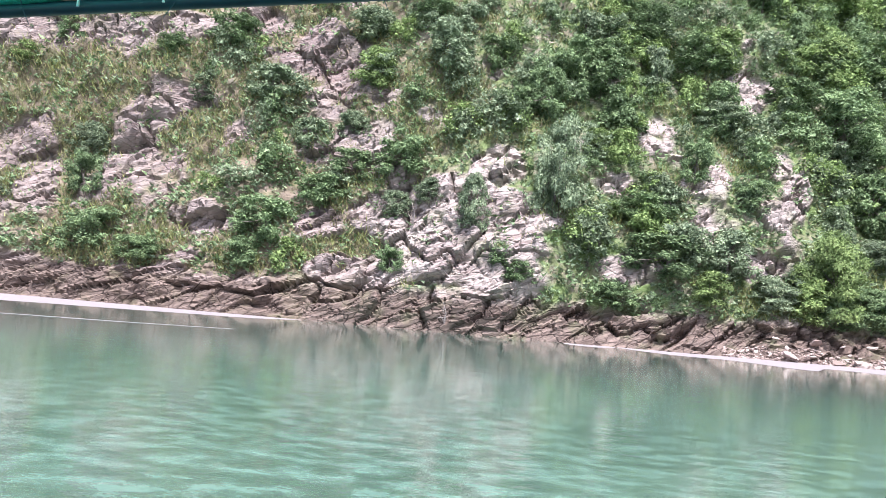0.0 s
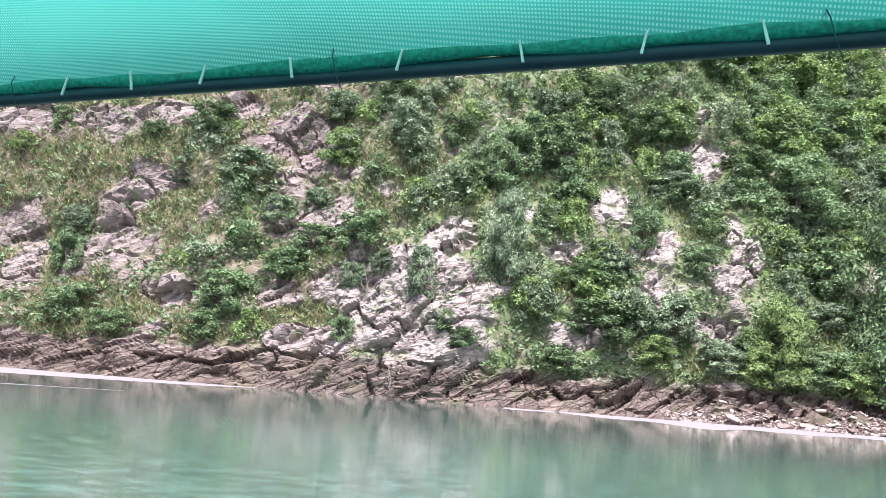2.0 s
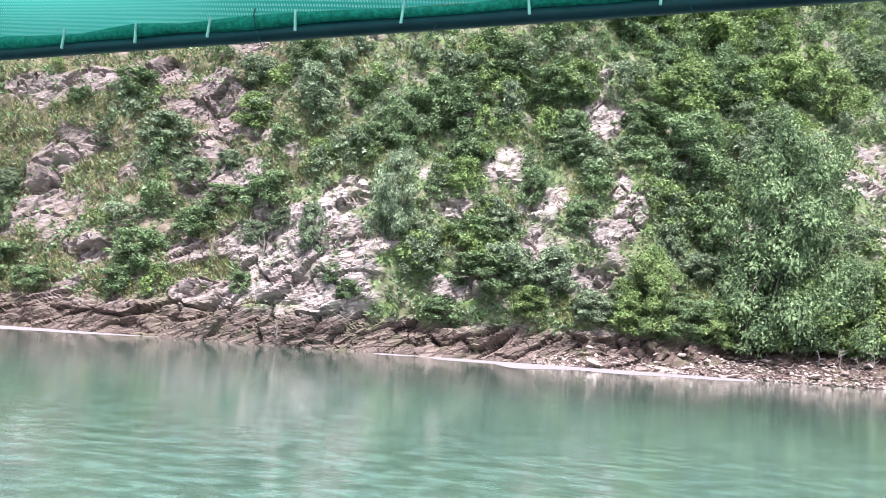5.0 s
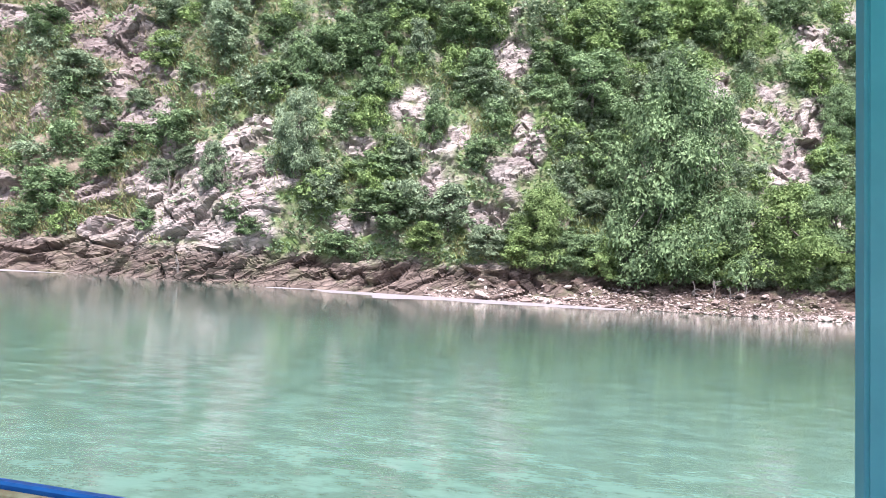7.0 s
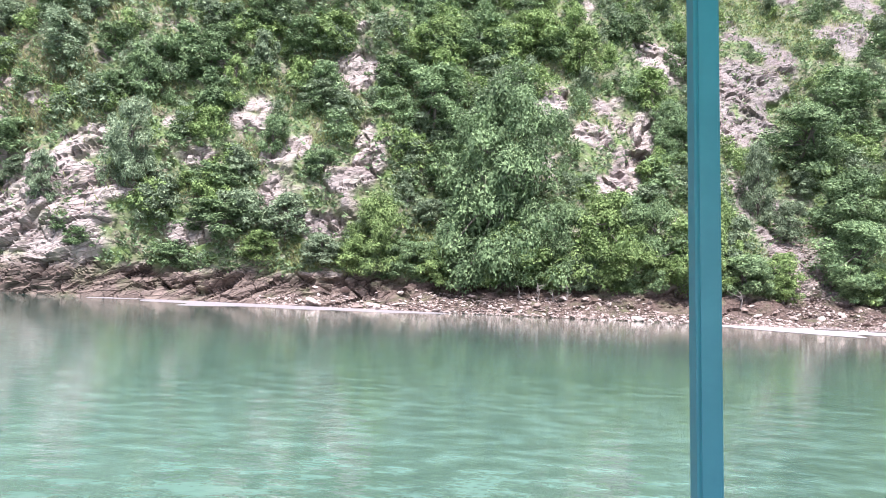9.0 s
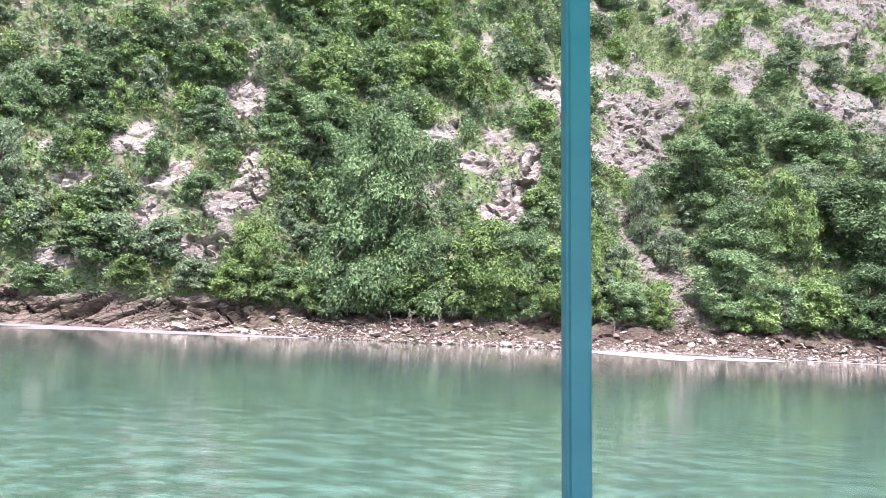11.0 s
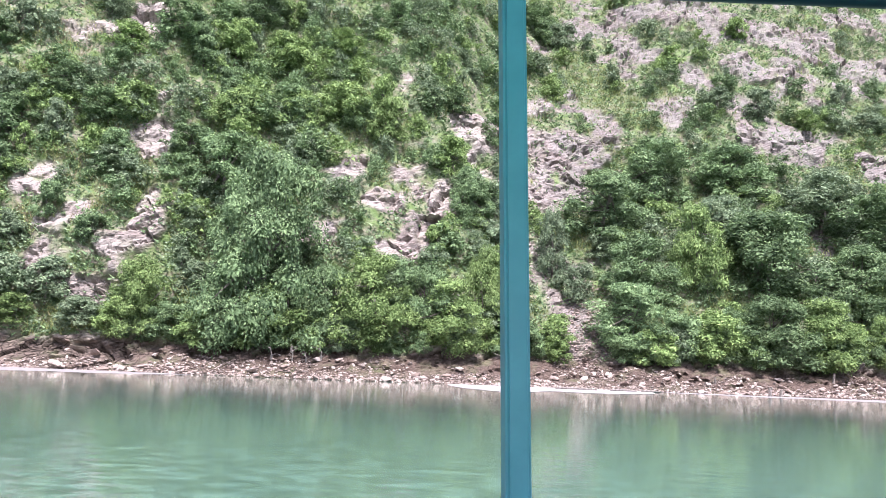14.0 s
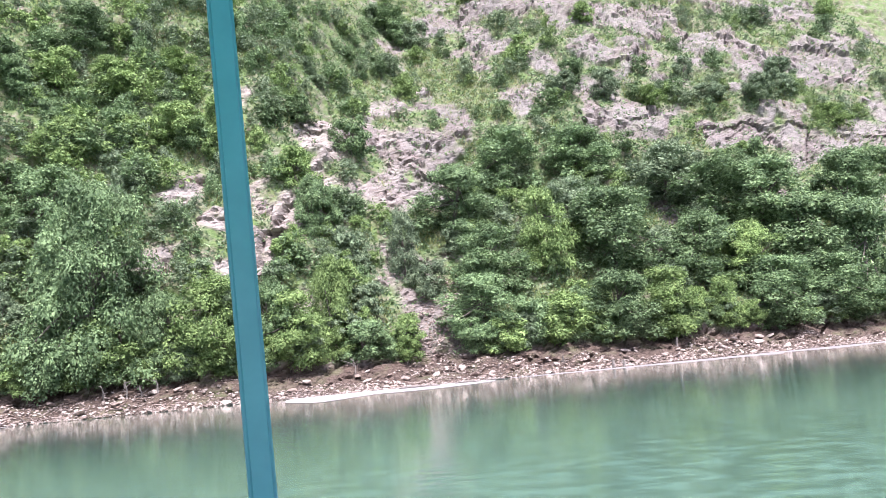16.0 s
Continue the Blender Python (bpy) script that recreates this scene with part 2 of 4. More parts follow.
def net_material():
    m, tr, bsdf = material("green_shade_net")
    c = tr.nodes.new("ShaderNodeTexCoord").outputs["Object"]
    def wave(axis, scale):
        w = tr.nodes.new("ShaderNodeTexWave")
        w.bands_direction = axis
        w.inputs["Scale"].default_value, w.inputs["Distortion"].default_value = scale, 0.6
        w.inputs["Detail"].default_value = 1.0
        tr.links.new(c, w.inputs["Vector"])
        return w.outputs["Fac"]
    cross = tr.nodes.new("ShaderNodeMath")
    cross.operation = "MULTIPLY"
    tr.links.new(wave("X", 46), cross.inputs[0])
    tr.links.new(wave("Y", 46), cross.inputs[1])
    big = noise_at(tr, 1.6, 3)
    tone = mixed(tr, ramp(tr, big, 0.3, 0.7), (0.02, 0.2, 0.155), (0.032, 0.255, 0.2))
    tone = mixed(tr, ramp(tr, cross.outputs[0], 0.2, 0.75), tone, (0.13, 0.42, 0.35))
    tr.links.new(tone, bsdf.inputs["Base Color"])
    bsdf.inputs["Roughness"].default_value = 0.6
    glow = node(tr, "ShaderNodeBsdfTranslucent", [("Color", tone)])
    mix = tr.nodes.new("ShaderNodeMixShader")
    mix.inputs[0].default_value = 0.75
    tr.links.new(bsdf.outputs[0], mix.inputs[1])
    tr.links.new(glow.outputs[0], mix.inputs[2])
    hole = tr.nodes.new("ShaderNodeBsdfTransparent")
    open_mix = tr.nodes.new("ShaderNodeMixShader")
    tr.links.new(mix.outputs[0], open_mix.inputs[1])
    tr.links.new(hole.outputs[0], open_mix.inputs[2])
    gap = tr.nodes.new("ShaderNodeMapRange")
    gap.inputs["From Min"].default_value, gap.inputs["From Max"].default_value = 0.5, 0.95
    gap.inputs["To Max"].default_value = 0.3
    tr.links.new(cross.outputs[0], gap.inputs["Value"])
    tr.links.new(gap.outputs[0], open_mix.inputs[0])
    tr.links.new(open_mix.outputs[0], tr.nodes["Material Output"].inputs["Surface"])
    bumped(tr, bsdf, cross.outputs[0], 0.4, 0.002)
    return m


HILL = hill_material()
STONE = stone_material()
WATER = water_material()
NET = net_material()
LEAF = {
    "m": leaf_material("green_leaves", (0.042, 0.074, 0.034), (0.3, 0.42, 0.2)),
    "y": leaf_material("bright_green_leaves", (0.062, 0.104, 0.032), (0.345, 0.47, 0.175)),
    "b": leaf_material("grey_green_leaves", (0.05, 0.078, 0.044), (0.35, 0.44, 0.265)),
}
GRASS = leaf_material("grass_blades", (0.12, 0.14, 0.05), (0.34, 0.36, 0.15))
STRAW = leaf_material("dry_herbs", (0.11, 0.1, 0.055), (0.3, 0.25, 0.15))
BARK = plain_material("bark", (0.07, 0.055, 0.045), (0.17, 0.145, 0.125), 9, 0.9, 0.6, 0.02)
SCUM = plain_material("pale_foam", (0.17, 0.152, 0.15), (0.24, 0.217, 0.212), 3, 0.8, 0.2, 0.005)
SILT = plain_material("wet_silt", (0.24, 0.215, 0.21), (0.33, 0.3, 0.29), 1.2, 0.6, 0.2, 0.01)
DRIFT = plain_material("grey_driftwood", (0.10, 0.085, 0.075), (0.25, 0.22, 0.2), 7, 0.9, 0.5, 0.01)
TEAL = plain_material("teal_paint", (0.125, 0.29, 0.385), (0.15, 0.335, 0.44), 5, 0.38, 0.08, 0.002)
BLUE = plain_material("blue_paint", (0.02, 0.10, 0.42), (0.03, 0.14, 0.5), 8, 0.4, 0.1, 0.002)
PIPE = plain_material("dark_blue_pipe", (0.012, 0.035, 0.055), (0.02, 0.055, 0.08), 6, 0.45, 0.1, 0.002)
WOOD = plain_material("tan_wood", (0.56, 0.27, 0.15), (0.72, 0.42, 0.28), 14, 0.55, 0.2, 0.003)
TIE = plain_material("white_plastic", (0.68, 0.74, 0.72), (0.78, 0.82, 0.8), 20, 0.4, 0.05, 0.001)
HEM = plain_material("folded_green_net", (0.008, 0.22, 0.16), (0.025, 0.4, 0.31), 90, 0.7, 0.8, 0.008)

# ---- hillside ----
SHORE_X = [-160, -60, -35, -13, 0, 10, 22, 30, 45, 55, 70, 85, 110, 260]
SHORE_Y = [46, 51, 52.5, 53, 55.2, 57.5, 59.3, 58.6, 64, 68, 69.5, 73.5, 80, 120]
LEAN_X = [-160, -40, -20, 0, 15, 30, 42, 50, 62, 80, 110, 260]
LEAN_K = [0.34, 0.34, 0.48, 0.52, 0.56, 0.64, 0.70, 0.93, 1.0, 0.88, 0.86, 0.86]
BANK_X = [-160, -5, 12, 25, 60, 260]
BANK_D = [1.1, 1.2, 1.8, 4.2, 5.0, 5.0]
BANK_TOP = 2.3


def soft_steps(x, xs, ys):
    """A smoothed run through a few knots."""
    return sum(np.interp(np.asarray(x, float) + d, xs, ys) for d in (-4, -2, 0, 2, 4)) / 5


def slope_y(x, z):
    """How far back the hillside stands at the place x along the shore and the height z."""
    z = np.asarray(z, float)
    low = np.clip(z, -3, BANK_TOP) / BANK_TOP
    y = soft_steps(x, SHORE_X, SHORE_Y) + soft_steps(x, BANK_X, BANK_D) * low
    up = np.maximum(z - BANK_TOP, 0)
    y = y + soft_steps(x, LEAN_X, LEAN_K) * (up ** 1.0)
    y = y - 2.2 * np.exp(-((x + 5) / 7) ** 2 - ((z - 11) / 6) ** 2)
    y = y + 2.5 * np.exp(-((x + 20) / 7) ** 2 - ((z - 11) / 8) ** 2)
    return y


# bare rock: middle x, z and reach along both
CRAGS = [
    (-6.8, 13.6, 2.2, 1.6), (-9.6, 11.2, 2.2, 1.4), (-6.2, 9.2, 2.8, 2.1), (-8.5, 7.3, 2.6, 2.3), (-12.3, 6.6, 2.2, 1.7), (-17.5, 8.6, 1.8, 1.5),
    (-20.7, 7.2, 1.8, 1.3), (-8.6, 4.6, 4.6, 1.6), (-2.8, 9.3, 1.2, 1.2), (3.3, 6.3, 1.6, 1.0), (-17.3, 3.8, 3.9, 1.0), (5.2, 18.0, 2.3, 2.2),
    (1.6, 13.0, 2.7, 1.1), (-0.9, 16.1, 1.4, 1.0), (10.4, 14.5, 1.2, 2.2), (15.6, 15.7, 1.2, 2.1), (16.6, 13.4, 1.7, 2.1), (14.5, 11.3, 1.5, 1.2),
    (12.8, 24.3, 1.5, 1.4), (8.1, 13.1, 1.4, 1.0), (-52.0, 24.5, 2.4, 2.6), (-30.2, 26.8, 2.4, 1.7), (-24.8, 24.8, 2.2, 2.8), (-27.2, 23.2, 1.6, 0.8),
]
CRAGS_B = [
    (-35.9, 25.5, 3.1, 1.6), (-47.4, 13.6, 2.2, 3.0), (-44.9, 8.7, 1.9, 2.6), (-38.5, 13.1, 2.3, 3.4), (-36.6, 18.0, 1.5, 1.4), (-30.2, 7.2, 2.7, 1.3),
    (-29.4, 15.0, 1.4, 1.1), (-23.9, 19.6, 1.2, 1.1), (-31.4, 4.2, 1.9, 0.7), (-39.1, 9.4, 1.3, 1.1), (-13.3, 17.4, 1.3, 0.8), (-42.4, 24.3, 3.1, 0.8),
    (-17.8, 19.5, 1.0, 0.9), (33.2, 21.5, 1.4, 2.6), (44.4, 32.0, 2.8, 2.6), (37.6, 18.4, 1.6, 1.1), (44.0, 19.5, 1.0, 1.2),
    (2.9, 6.1, 2.0, 1.0), (13.4, 7.0, 1.3, 0.9), (40.9, 14.7, 1.0, 2.7), (32.3, 20.3, 1.7, 1.6), (42.7, 18.9, 1.0, 2.3),
]
ROCKS = CRAGS + CRAGS_B
FAR_CRAGS = [
    (45.9, 39.0, 3.0, 1.7), (57.8, 32.7, 4.2, 4.2), (53.8, 23.1, 2.9, 1.8), (63.0, 36.6, 4.0, 3.1), (57.0, 6.5, 1.5, 3.1), (47.1, 39.7, 2.7, 2.9),
    (48.3, 30.9, 2.2, 4.4), (57.2, 28.8, 3.0, 3.9), (55.5, 21.7, 1.9, 1.4), (86.7, 63.7, 7.0, 6.1), (88.6, 50.9, 3.6, 3.6), (73.6, 41.3, 3.0, 3.5),
    (96.2, 55.2, 5.7, 5.7), (89.9, 32.9, 4.7, 2.6), (62.7, 65.6, 3.2, 4.7), (49.7, 38.6, 4.4, 2.8), (53.5, 32.5, 5.4, 2.5), (54.1, 24.4, 3.5, 2.8),
    (47.0, 39.7, 2.8, 1.9), (110.1, 56.6, 6.1, 6.2), (97.4, 43.8, 3.6, 2.8), (103.3, 31.8, 6.6, 2.0), (114.7, 29.2, 4.3, 3.1), (124.0, 30.2, 4.3, 4.2),
]
FAR_CRAGS_B = [
    (126.1, 45.2, 4.8, 4.8), (135.2, 47.0, 4.0, 4.4), (70.3, 59.0, 3.0, 3.3),
]
FAR_ROCKS = FAR_CRAGS + FAR_CRAGS_B
MEADOWS = [
    (-44.0, 20.0, 7.6, 1.9), (-32.4, 15.5, 2.9, 1.4), (-36.9, 14.3, 1.4, 1.1), (-49.5, 17.4, 2.0, 1.4), (-18.1, 5.8, 2.7, 0.8), (61.0, 48.6, 3.7, 4.0),
    (64.8, 42.8, 3.5, 2.9), (60.6, 49.1, 3.7, 3.1), (66.6, 38.1, 3.3, 1.8),
]
# stony ground round the crags
STONY = [
    (-9.2, 8.6, 5.6, 5.0), (-15.6, 5.8, 5.3, 2.2), (5.7, 16.3, 4.1, 2.9), (15.7, 13.5, 2.8, 3.4), (-24.2, 25.5, 3.1, 3.4), (-38.6, 12.0, 3.8, 4.2),
    (58.2, 30.5, 6.8, 7.5), (92.1, 57.7, 11.6, 9.6), (116.0, 46.7, 19.2, 11.6), (90.3, 51.4, 12.3, 8.4), (52.7, 31.3, 8.3, 9.2), (84, 70, 16, 8), (118, 67, 20, 9),
]


def zone(x, z, spots):
    v = np.zeros(np.shape(x))
    for cx, cz, rx, rz in spots:
        v = np.maximum(v, np.exp(-0.7 * (((x - cx) / rx) ** 2 + ((z - cz) / rz) ** 2) ** 1.5))
    return v


def bareness(x, z):
    """1 on bare rock, 0 under plants, by the outcrops, the bank and some noise."""
    p = np.stack([x * 0.22, z * 0.0, z * 0.22], -1).reshape(-1, 3)
    n = fbm(p, 4, 11).reshape(np.shape(x))
    bank = 1 - smooth_step(z + 0.8 * n, 2.4, 3.6)
    v = np.maximum(np.maximum(zone(x, z, ROCKS), 0.7 * zone(x, z, FAR_ROCKS)), 0.45 * zone(x, z, STONY)) + 0.6 * n - 0.08 - 0.5 * zone(x, z, MEADOWS)
    dry = 0.16 * (1 - smooth_step(x, -20, -6))
    cliff = smooth_step(x, 50, 62) * smooth_step(z, 24, 32) * 0.1
    return np.clip(np.maximum(smooth_step(v + cliff + dry, 0.18, 0.5), bank), 0, 1)


def relief(x, y, z, bare):
    """How far the rock stands out from the even slope."""
    p = np.stack([x, y, z], -1).reshape(-1, 3)
    big = fbm(p * 0.085, 3, 3)
    mid = fbm(p * 0.35, 3, 23)
    dip = p[:, 2] - 0.38 * p[:, 0] + 1.1 * value_noise(p * 0.16, 5)
    bed = dip / 1.5
    step = bed - np.floor(bed)
    bed2 = dip / 0.45 + 0.4 * value_noise(p * 0.6, 8)
    step2 = bed2 - np.floor(bed2)
    q = np.stack([p[:, 0], p[:, 1], dip], 1)

    def slabs(scale, seed, tilt):
        """Broken slabs: each one stands out by its own amount, lies at its own slant and ends in a crack."""
        gap, own, off = cells(q * np.array(scale) + 0.2 * value_noise(p * 0.7, seed)[:, None], seed)
        lean = off[:, 0] * (own * 7 % 1 - 0.5) + off[:, 2] * (own * 13 % 1 - 0.7)
        return (own - 0.5) + tilt * lean - 0.8 * (1 - smooth_step(gap, 0.0, 0.07))

    b = bare.ravel()
    outcrop = zone(p[:, 0], p[:, 2], STONY)
    shelf = 1 - smooth_step(p[:, 2], 2.5, 4.5)
    far = 1 - 0.7 * smooth_step(p[:, 0], 45, 60)
    cliff = b * smooth_step(p[:, 0], 48, 60)
    out = 0.9 * cliff * slabs((0.11, 0.11, 0.1), 83, 1.3) + 1.5 * big + 0.6 * mid + 0.25 * fbm(p * 1.1, 2, 29) * (1 - b) + b * ((0.2 + 0.7 * shelf) * (step - 0.5) + (0.05 + 0.13 * shelf) * (step2 - 0.5) + (1 - shelf) * far * (1.1 * slabs((0.21, 0.22, 0.27), 31, 1.2) + 0.36 * slabs((0.75, 0.7, 0.8), 47, 1.0)) + shelf * (1.15 * slabs((0.17, 0.25, 0.5), 31, 1.5) + 0.24 * slabs((0.5, 0.6, 1.5), 47, 1.3)) + 0.7 * outcrop)
    return out.reshape(np.shape(x))


def hill_point(x, z):
    """Points on the finished slope."""
    x, z = np.asarray(x, float), np.asarray(z, float)
    y = slope_y(x, z)
    bare = bareness(x, z)
    low = 0.25 + 0.75 * smooth_step(z, -0.2, 1.6)
    gentle = 1 - 0.6 * smooth_step(x, 14, 28) * (1 - smooth_step(z, 2.0, 3.6))
    out = relief(x, y, z, bare) * low * gentle
    return np.stack([x, y - out * 0.85, z + out * 0.3], -1)


def build_hill():
    xs = np.concatenate([np.arange(-160, -62, 2.0), np.arange(-62, 28, 0.17), np.arange(28, 122, 0.28), np.arange(122, 165, 0.5), np.arange(165, 262, 3)])
    zs = np.concatenate([np.arange(-2.4, 8, 0.13), np.arange(8, 34, 0.22), np.arange(34, 90, 0.5), np.arange(90, 150, 3)])
    gx, gz = np.meshgrid(xs, zs)
    pts = hill_point(gx, gz)
    h, w = gx.shape
    i = np.arange(h * w).reshape(h, w)
    faces = np.stack([i[:-1, :-1], i[:-1, 1:], i[1:, 1:], i[1:, :-1]], -1).reshape(-1, 4)
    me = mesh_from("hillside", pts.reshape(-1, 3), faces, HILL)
    cover = me.attributes.new("cover", "FLOAT", "POINT")
    n = fbm(pts.reshape(-1, 3) * 0.9, 3, 71)
    cover.data.foreach_set("value", np.clip(1 - bareness(gx, gz).ravel() + 0.35 * n, 0, 1).astype(np.float32))
    return tagged(new("hillside", me), "steep limestone hillside with bare ledges and thin green cover", "hillside", kind="structure")


build_hill()


def box_mesh(name, mat, lo, hi):
    bm = bmesh.new()
    bmesh.ops.create_cube(bm, size=1)
    for v in bm.verts:
        for k in range(3):
            v.co[k] = lo[k] if v.co[k] < 0 else hi[k]
    return bm_mesh(name, bm, mat)


tagged(new("river_bed", box_mesh("river_bed", SILT, (-2500, -2500, -6), (2500, 2500, -5))), "silty ground under the river", "ground", kind="structure")
tagged(new("water", mesh_from("water", [(-2500, -2500, 0), (2500, -2500, 0), (2500, 2500, 0), (-2500, 2500, 0)], [(0, 1, 2, 3)], WATER)),
       "calm turquoise green river water with small ripples", "water", kind="structure")

# ---- foam and silt on the water's edge ----
def strip(name, mat, x0, x1, near, far, z, label, category, seed):
    """A flat film between two wavering lines off the shore."""
    n = 90
    x = np.linspace(x0, x1, n)
    taper = np.sin(np.linspace(0, np.pi, n)) ** 0.4
    shore = soft_steps(x, SHORE_X, SHORE_Y)
    wob = value_noise(np.stack([x * 0.35, x * 0, x * 0 + seed], 1), seed)
    a = shore + far
    b = shore + far - (near + 0.25 * near * wob) * taper
    v = np.concatenate([np.stack([x, a, x * 0 + z], 1), np.stack([x, b, x * 0 + z], 1)])
    f = [(i, n + i, n + i + 1, i + 1) for i in range(n - 1)]
    return tagged(new(name, mesh_from(name, v, f, mat)), label, category, kind="structure")


strip("foam", SCUM, -66, -19.5, 21, 0.4, 0.005, "pale foam drifted against the rocky bank", "foam", 3)
ribbon_x, ribbon_y = np.interp(np.linspace(0, 1, 40), (0, 0.5, 0.85, 1), (-46, -25, -16, -13)), np.interp(np.linspace(0, 1, 40), (0, 0.5, 0.85, 1), (16, 20, 25, 27.5))
ribbon_w = 0.25 + 0.12 * value_noise(np.stack([ribbon_y * 0.4, ribbon_y * 0, ribbon_y * 0], 1), 14)
ribbon = np.concatenate([np.stack([ribbon_x, ribbon_y + ribbon_w, ribbon_y * 0 + 0.005], 1), np.stack([ribbon_x, ribbon_y - ribbon_w, ribbon_y * 0 + 0.005], 1)])
tagged(new("foam", mesh_from("foam", ribbon, [(i, 40 + i, 41 + i, i + 1) for i in range(39)], SCUM)), "thin pale streak of foam on the water", "foam", kind="structure")
strip("foam", SCUM, 2.5, 26, 14, 0.6, 0.005, "pale foam drifted against the rocky bank", "foam", 5)
strip("foam", SCUM, -1.2, 2.4, 5, 0.3, 0.005, "small patch of pale foam by the ledges", "foam", 6)
strip("silt_bar", SILT, 46, 63, 20, 0.6, 0.012, "flat wet silt bar below the gully", "silt", 7)
strip("foam", SCUM, 64, 108, 9, 0.4, 0.005, "thin pale line of foam along the stones", "foam", 8)

# ---- plants ----
def leaf_cloud(centres, radii, count, size, seed):
    """Many small pointed leaves on the shells of puffs."""
    r = np.random.default_rng(seed)
    which = r.choice(len(centres), count, p=radii ** 2 / np.sum(radii ** 2))
    d = r.normal(size=(count, 3))
    d[:, 2] = d[:, 2] * 0.8 + 0.45
    d /= np.linalg.norm(d, axis=1)[:, None]
    reach = radii[which] * (0.8 + 0.3 * r.random(count) ** 2)
    p = centres[which] + d * reach[:, None] * np.array([1, 1, 0.75])
    face = d * 0.85 + np.array([0, 0, 0.6]) + r.normal(size=(count, 3)) * 0.33
    face /= np.linalg.norm(face, axis=1)[:, None]
    along = np.cross(face, r.normal(size=(count, 3))) + d * 0.5
    along /= np.linalg.norm(along, axis=1)[:, None]
    side = np.cross(face, along)
    side /= np.linalg.norm(side, axis=1)[:, None]
    s = size * (0.55 + 0.9 * r.random(count))[:, None]
    core = r.random(count) < 0.16
    p[core] = centres[which[core]] + (d[core] * np.array([1, 1, 0.35]) - np.array([0, 0, 0.12])) * radii[which[core]][:, None] * 0.55
    s[core] *= 2.0
    v = np.stack([p - side * s * 0.38, p + side * s * 0.38, p + along * s - np.array([0, 0, 0.1]) * s], 1)
    return v.reshape(-1, 3)


def tube(points, radii, sides=6):
    """A tapered limb through some points."""
    v, f = [], []
    for k, (p, r) in enumerate(zip(points, radii)):
        t = (points[min(k + 1, len(points) - 1)] - points[max(k - 1, 0)])
        t = t / np.linalg.norm(t)
        u = np.cross(t, (0.3, 1, 0.2))
        u /= np.linalg.norm(u)
        w = np.cross(t, u)
        for s in range(sides):
            a = 2 * np.pi * s / sides
            v.append(p + r * (np.cos(a) * u + np.sin(a) * w))
            if k:
                f.append(((k - 1) * sides + s, (k - 1) * sides + (s + 1) % sides, k * sides + (s + 1) % sides, k * sides + s))
    return np.array(v), np.array(f)


def plant_meshes(seed, hue, puffs, leaves, leaf, low, spread):
    """Trunk and crown of a plant 1 m high and about 1 m wide times spread; leaf is the leaf's length."""
    r = np.random.default_rng(seed)
    heights = low + (0.9 - low) * r.random(puffs) ** 0.9
    shape = np.sqrt(np.clip(1 - ((heights - low - 0.25) / 0.68) ** 2, 0.08, 1))
    turn = r.random(puffs) * 2 * np.pi
    out = np.sqrt(r.random(puffs)) * 0.42 * shape * spread * (0.75 + 0.5 * r.random(puffs))
    c = np.stack([np.cos(turn) * out, np.sin(turn) * out, heights], 1)
    radii = (0.065 + 0.085 * r.random(puffs)) * (85 / puffs) ** 0.3
    v = leaf_cloud(c, radii, leaves, leaf, seed + 1)
    crown = mesh_from("crown", v, np.arange(len(v)).reshape(-1, 3), LEAF[hue])
    tv, tf, n = [], [], 0
    lean = (r.random(2) - 0.5) * 0.16
    top = np.array([lean[0], lean[1], 0.72])
    stem = [np.array([0, 0, -0.12]), np.array([lean[0] * 0.2, lean[1] * 0.3, 0.22]), np.array([lean[0] * 0.8, lean[1] * 0.6, 0.5]), top]
    for pts, rad in [(stem, (0.026, 0.02, 0.013, 0.005))] + [
        ([stem[1] + (stem[3] - stem[1]) * g, (stem[1] + (stem[3] - stem[1]) * g + c[k]) / 2 + np.array([0, 0, -0.03]), c[k]], (0.011, 0.007, 0.003))
        for k, g in zip(range(0, min(puffs, 14)), np.linspace(0.05, 0.9, 14))]:
        a, b = tube(pts, rad, 5)
        tv.append(a), tf.append(b + n)
        n += len(a)
    trunk = mesh_from("trunk", np.concatenate(tv), np.concatenate(tf), BARK, True)
    return trunk, crown


def kinds_of(seed, puffs, leaves, leaf, low, spread):
    return {h: [plant_meshes(seed + 7 * k + ord(h), h, puffs, leaves, leaf, low, spread) for k in range(3)] for h in "myb"}


TALL_KINDS = kinds_of(100, 115, 40000, 0.0142, 0.03, 1.0)
TREE_KINDS = kinds_of(200, 70, 19000, 0.021, 0.0, 1.0)
LOW_KINDS = kinds_of(400, 46, 8200, 0.033, 0.04, 1.05)
SHRUB_KINDS = kinds_of(300, 26, 3600, 0.05, 0.06, 1.15)
LOOK = {"m": "leafy green", "y": "bright yellow-green", "b": "dull grey-green"}


def plant(name, kinds, x, z, height, width, hue, label, group):
    p = hill_point(np.array([x]), np.array([z]))[0]
    trunk, crown = kinds[hue][int(rng.integers(3))]
    root = tagged(new(name), label, "tree" if name == "tree" else "shrub", group)
    root.matrix_basis = pose(p[0], p[1] + 0.1, p[2] - 0.15, rng.normal() * 4 + 5, rng.normal() * 4, rng.random() * 360) @ Matrix.Diagonal((0.92 * width, 0.92 * width, height, 1))
    part("trunk", trunk, root)
    part("crown", crown, root)
    return root


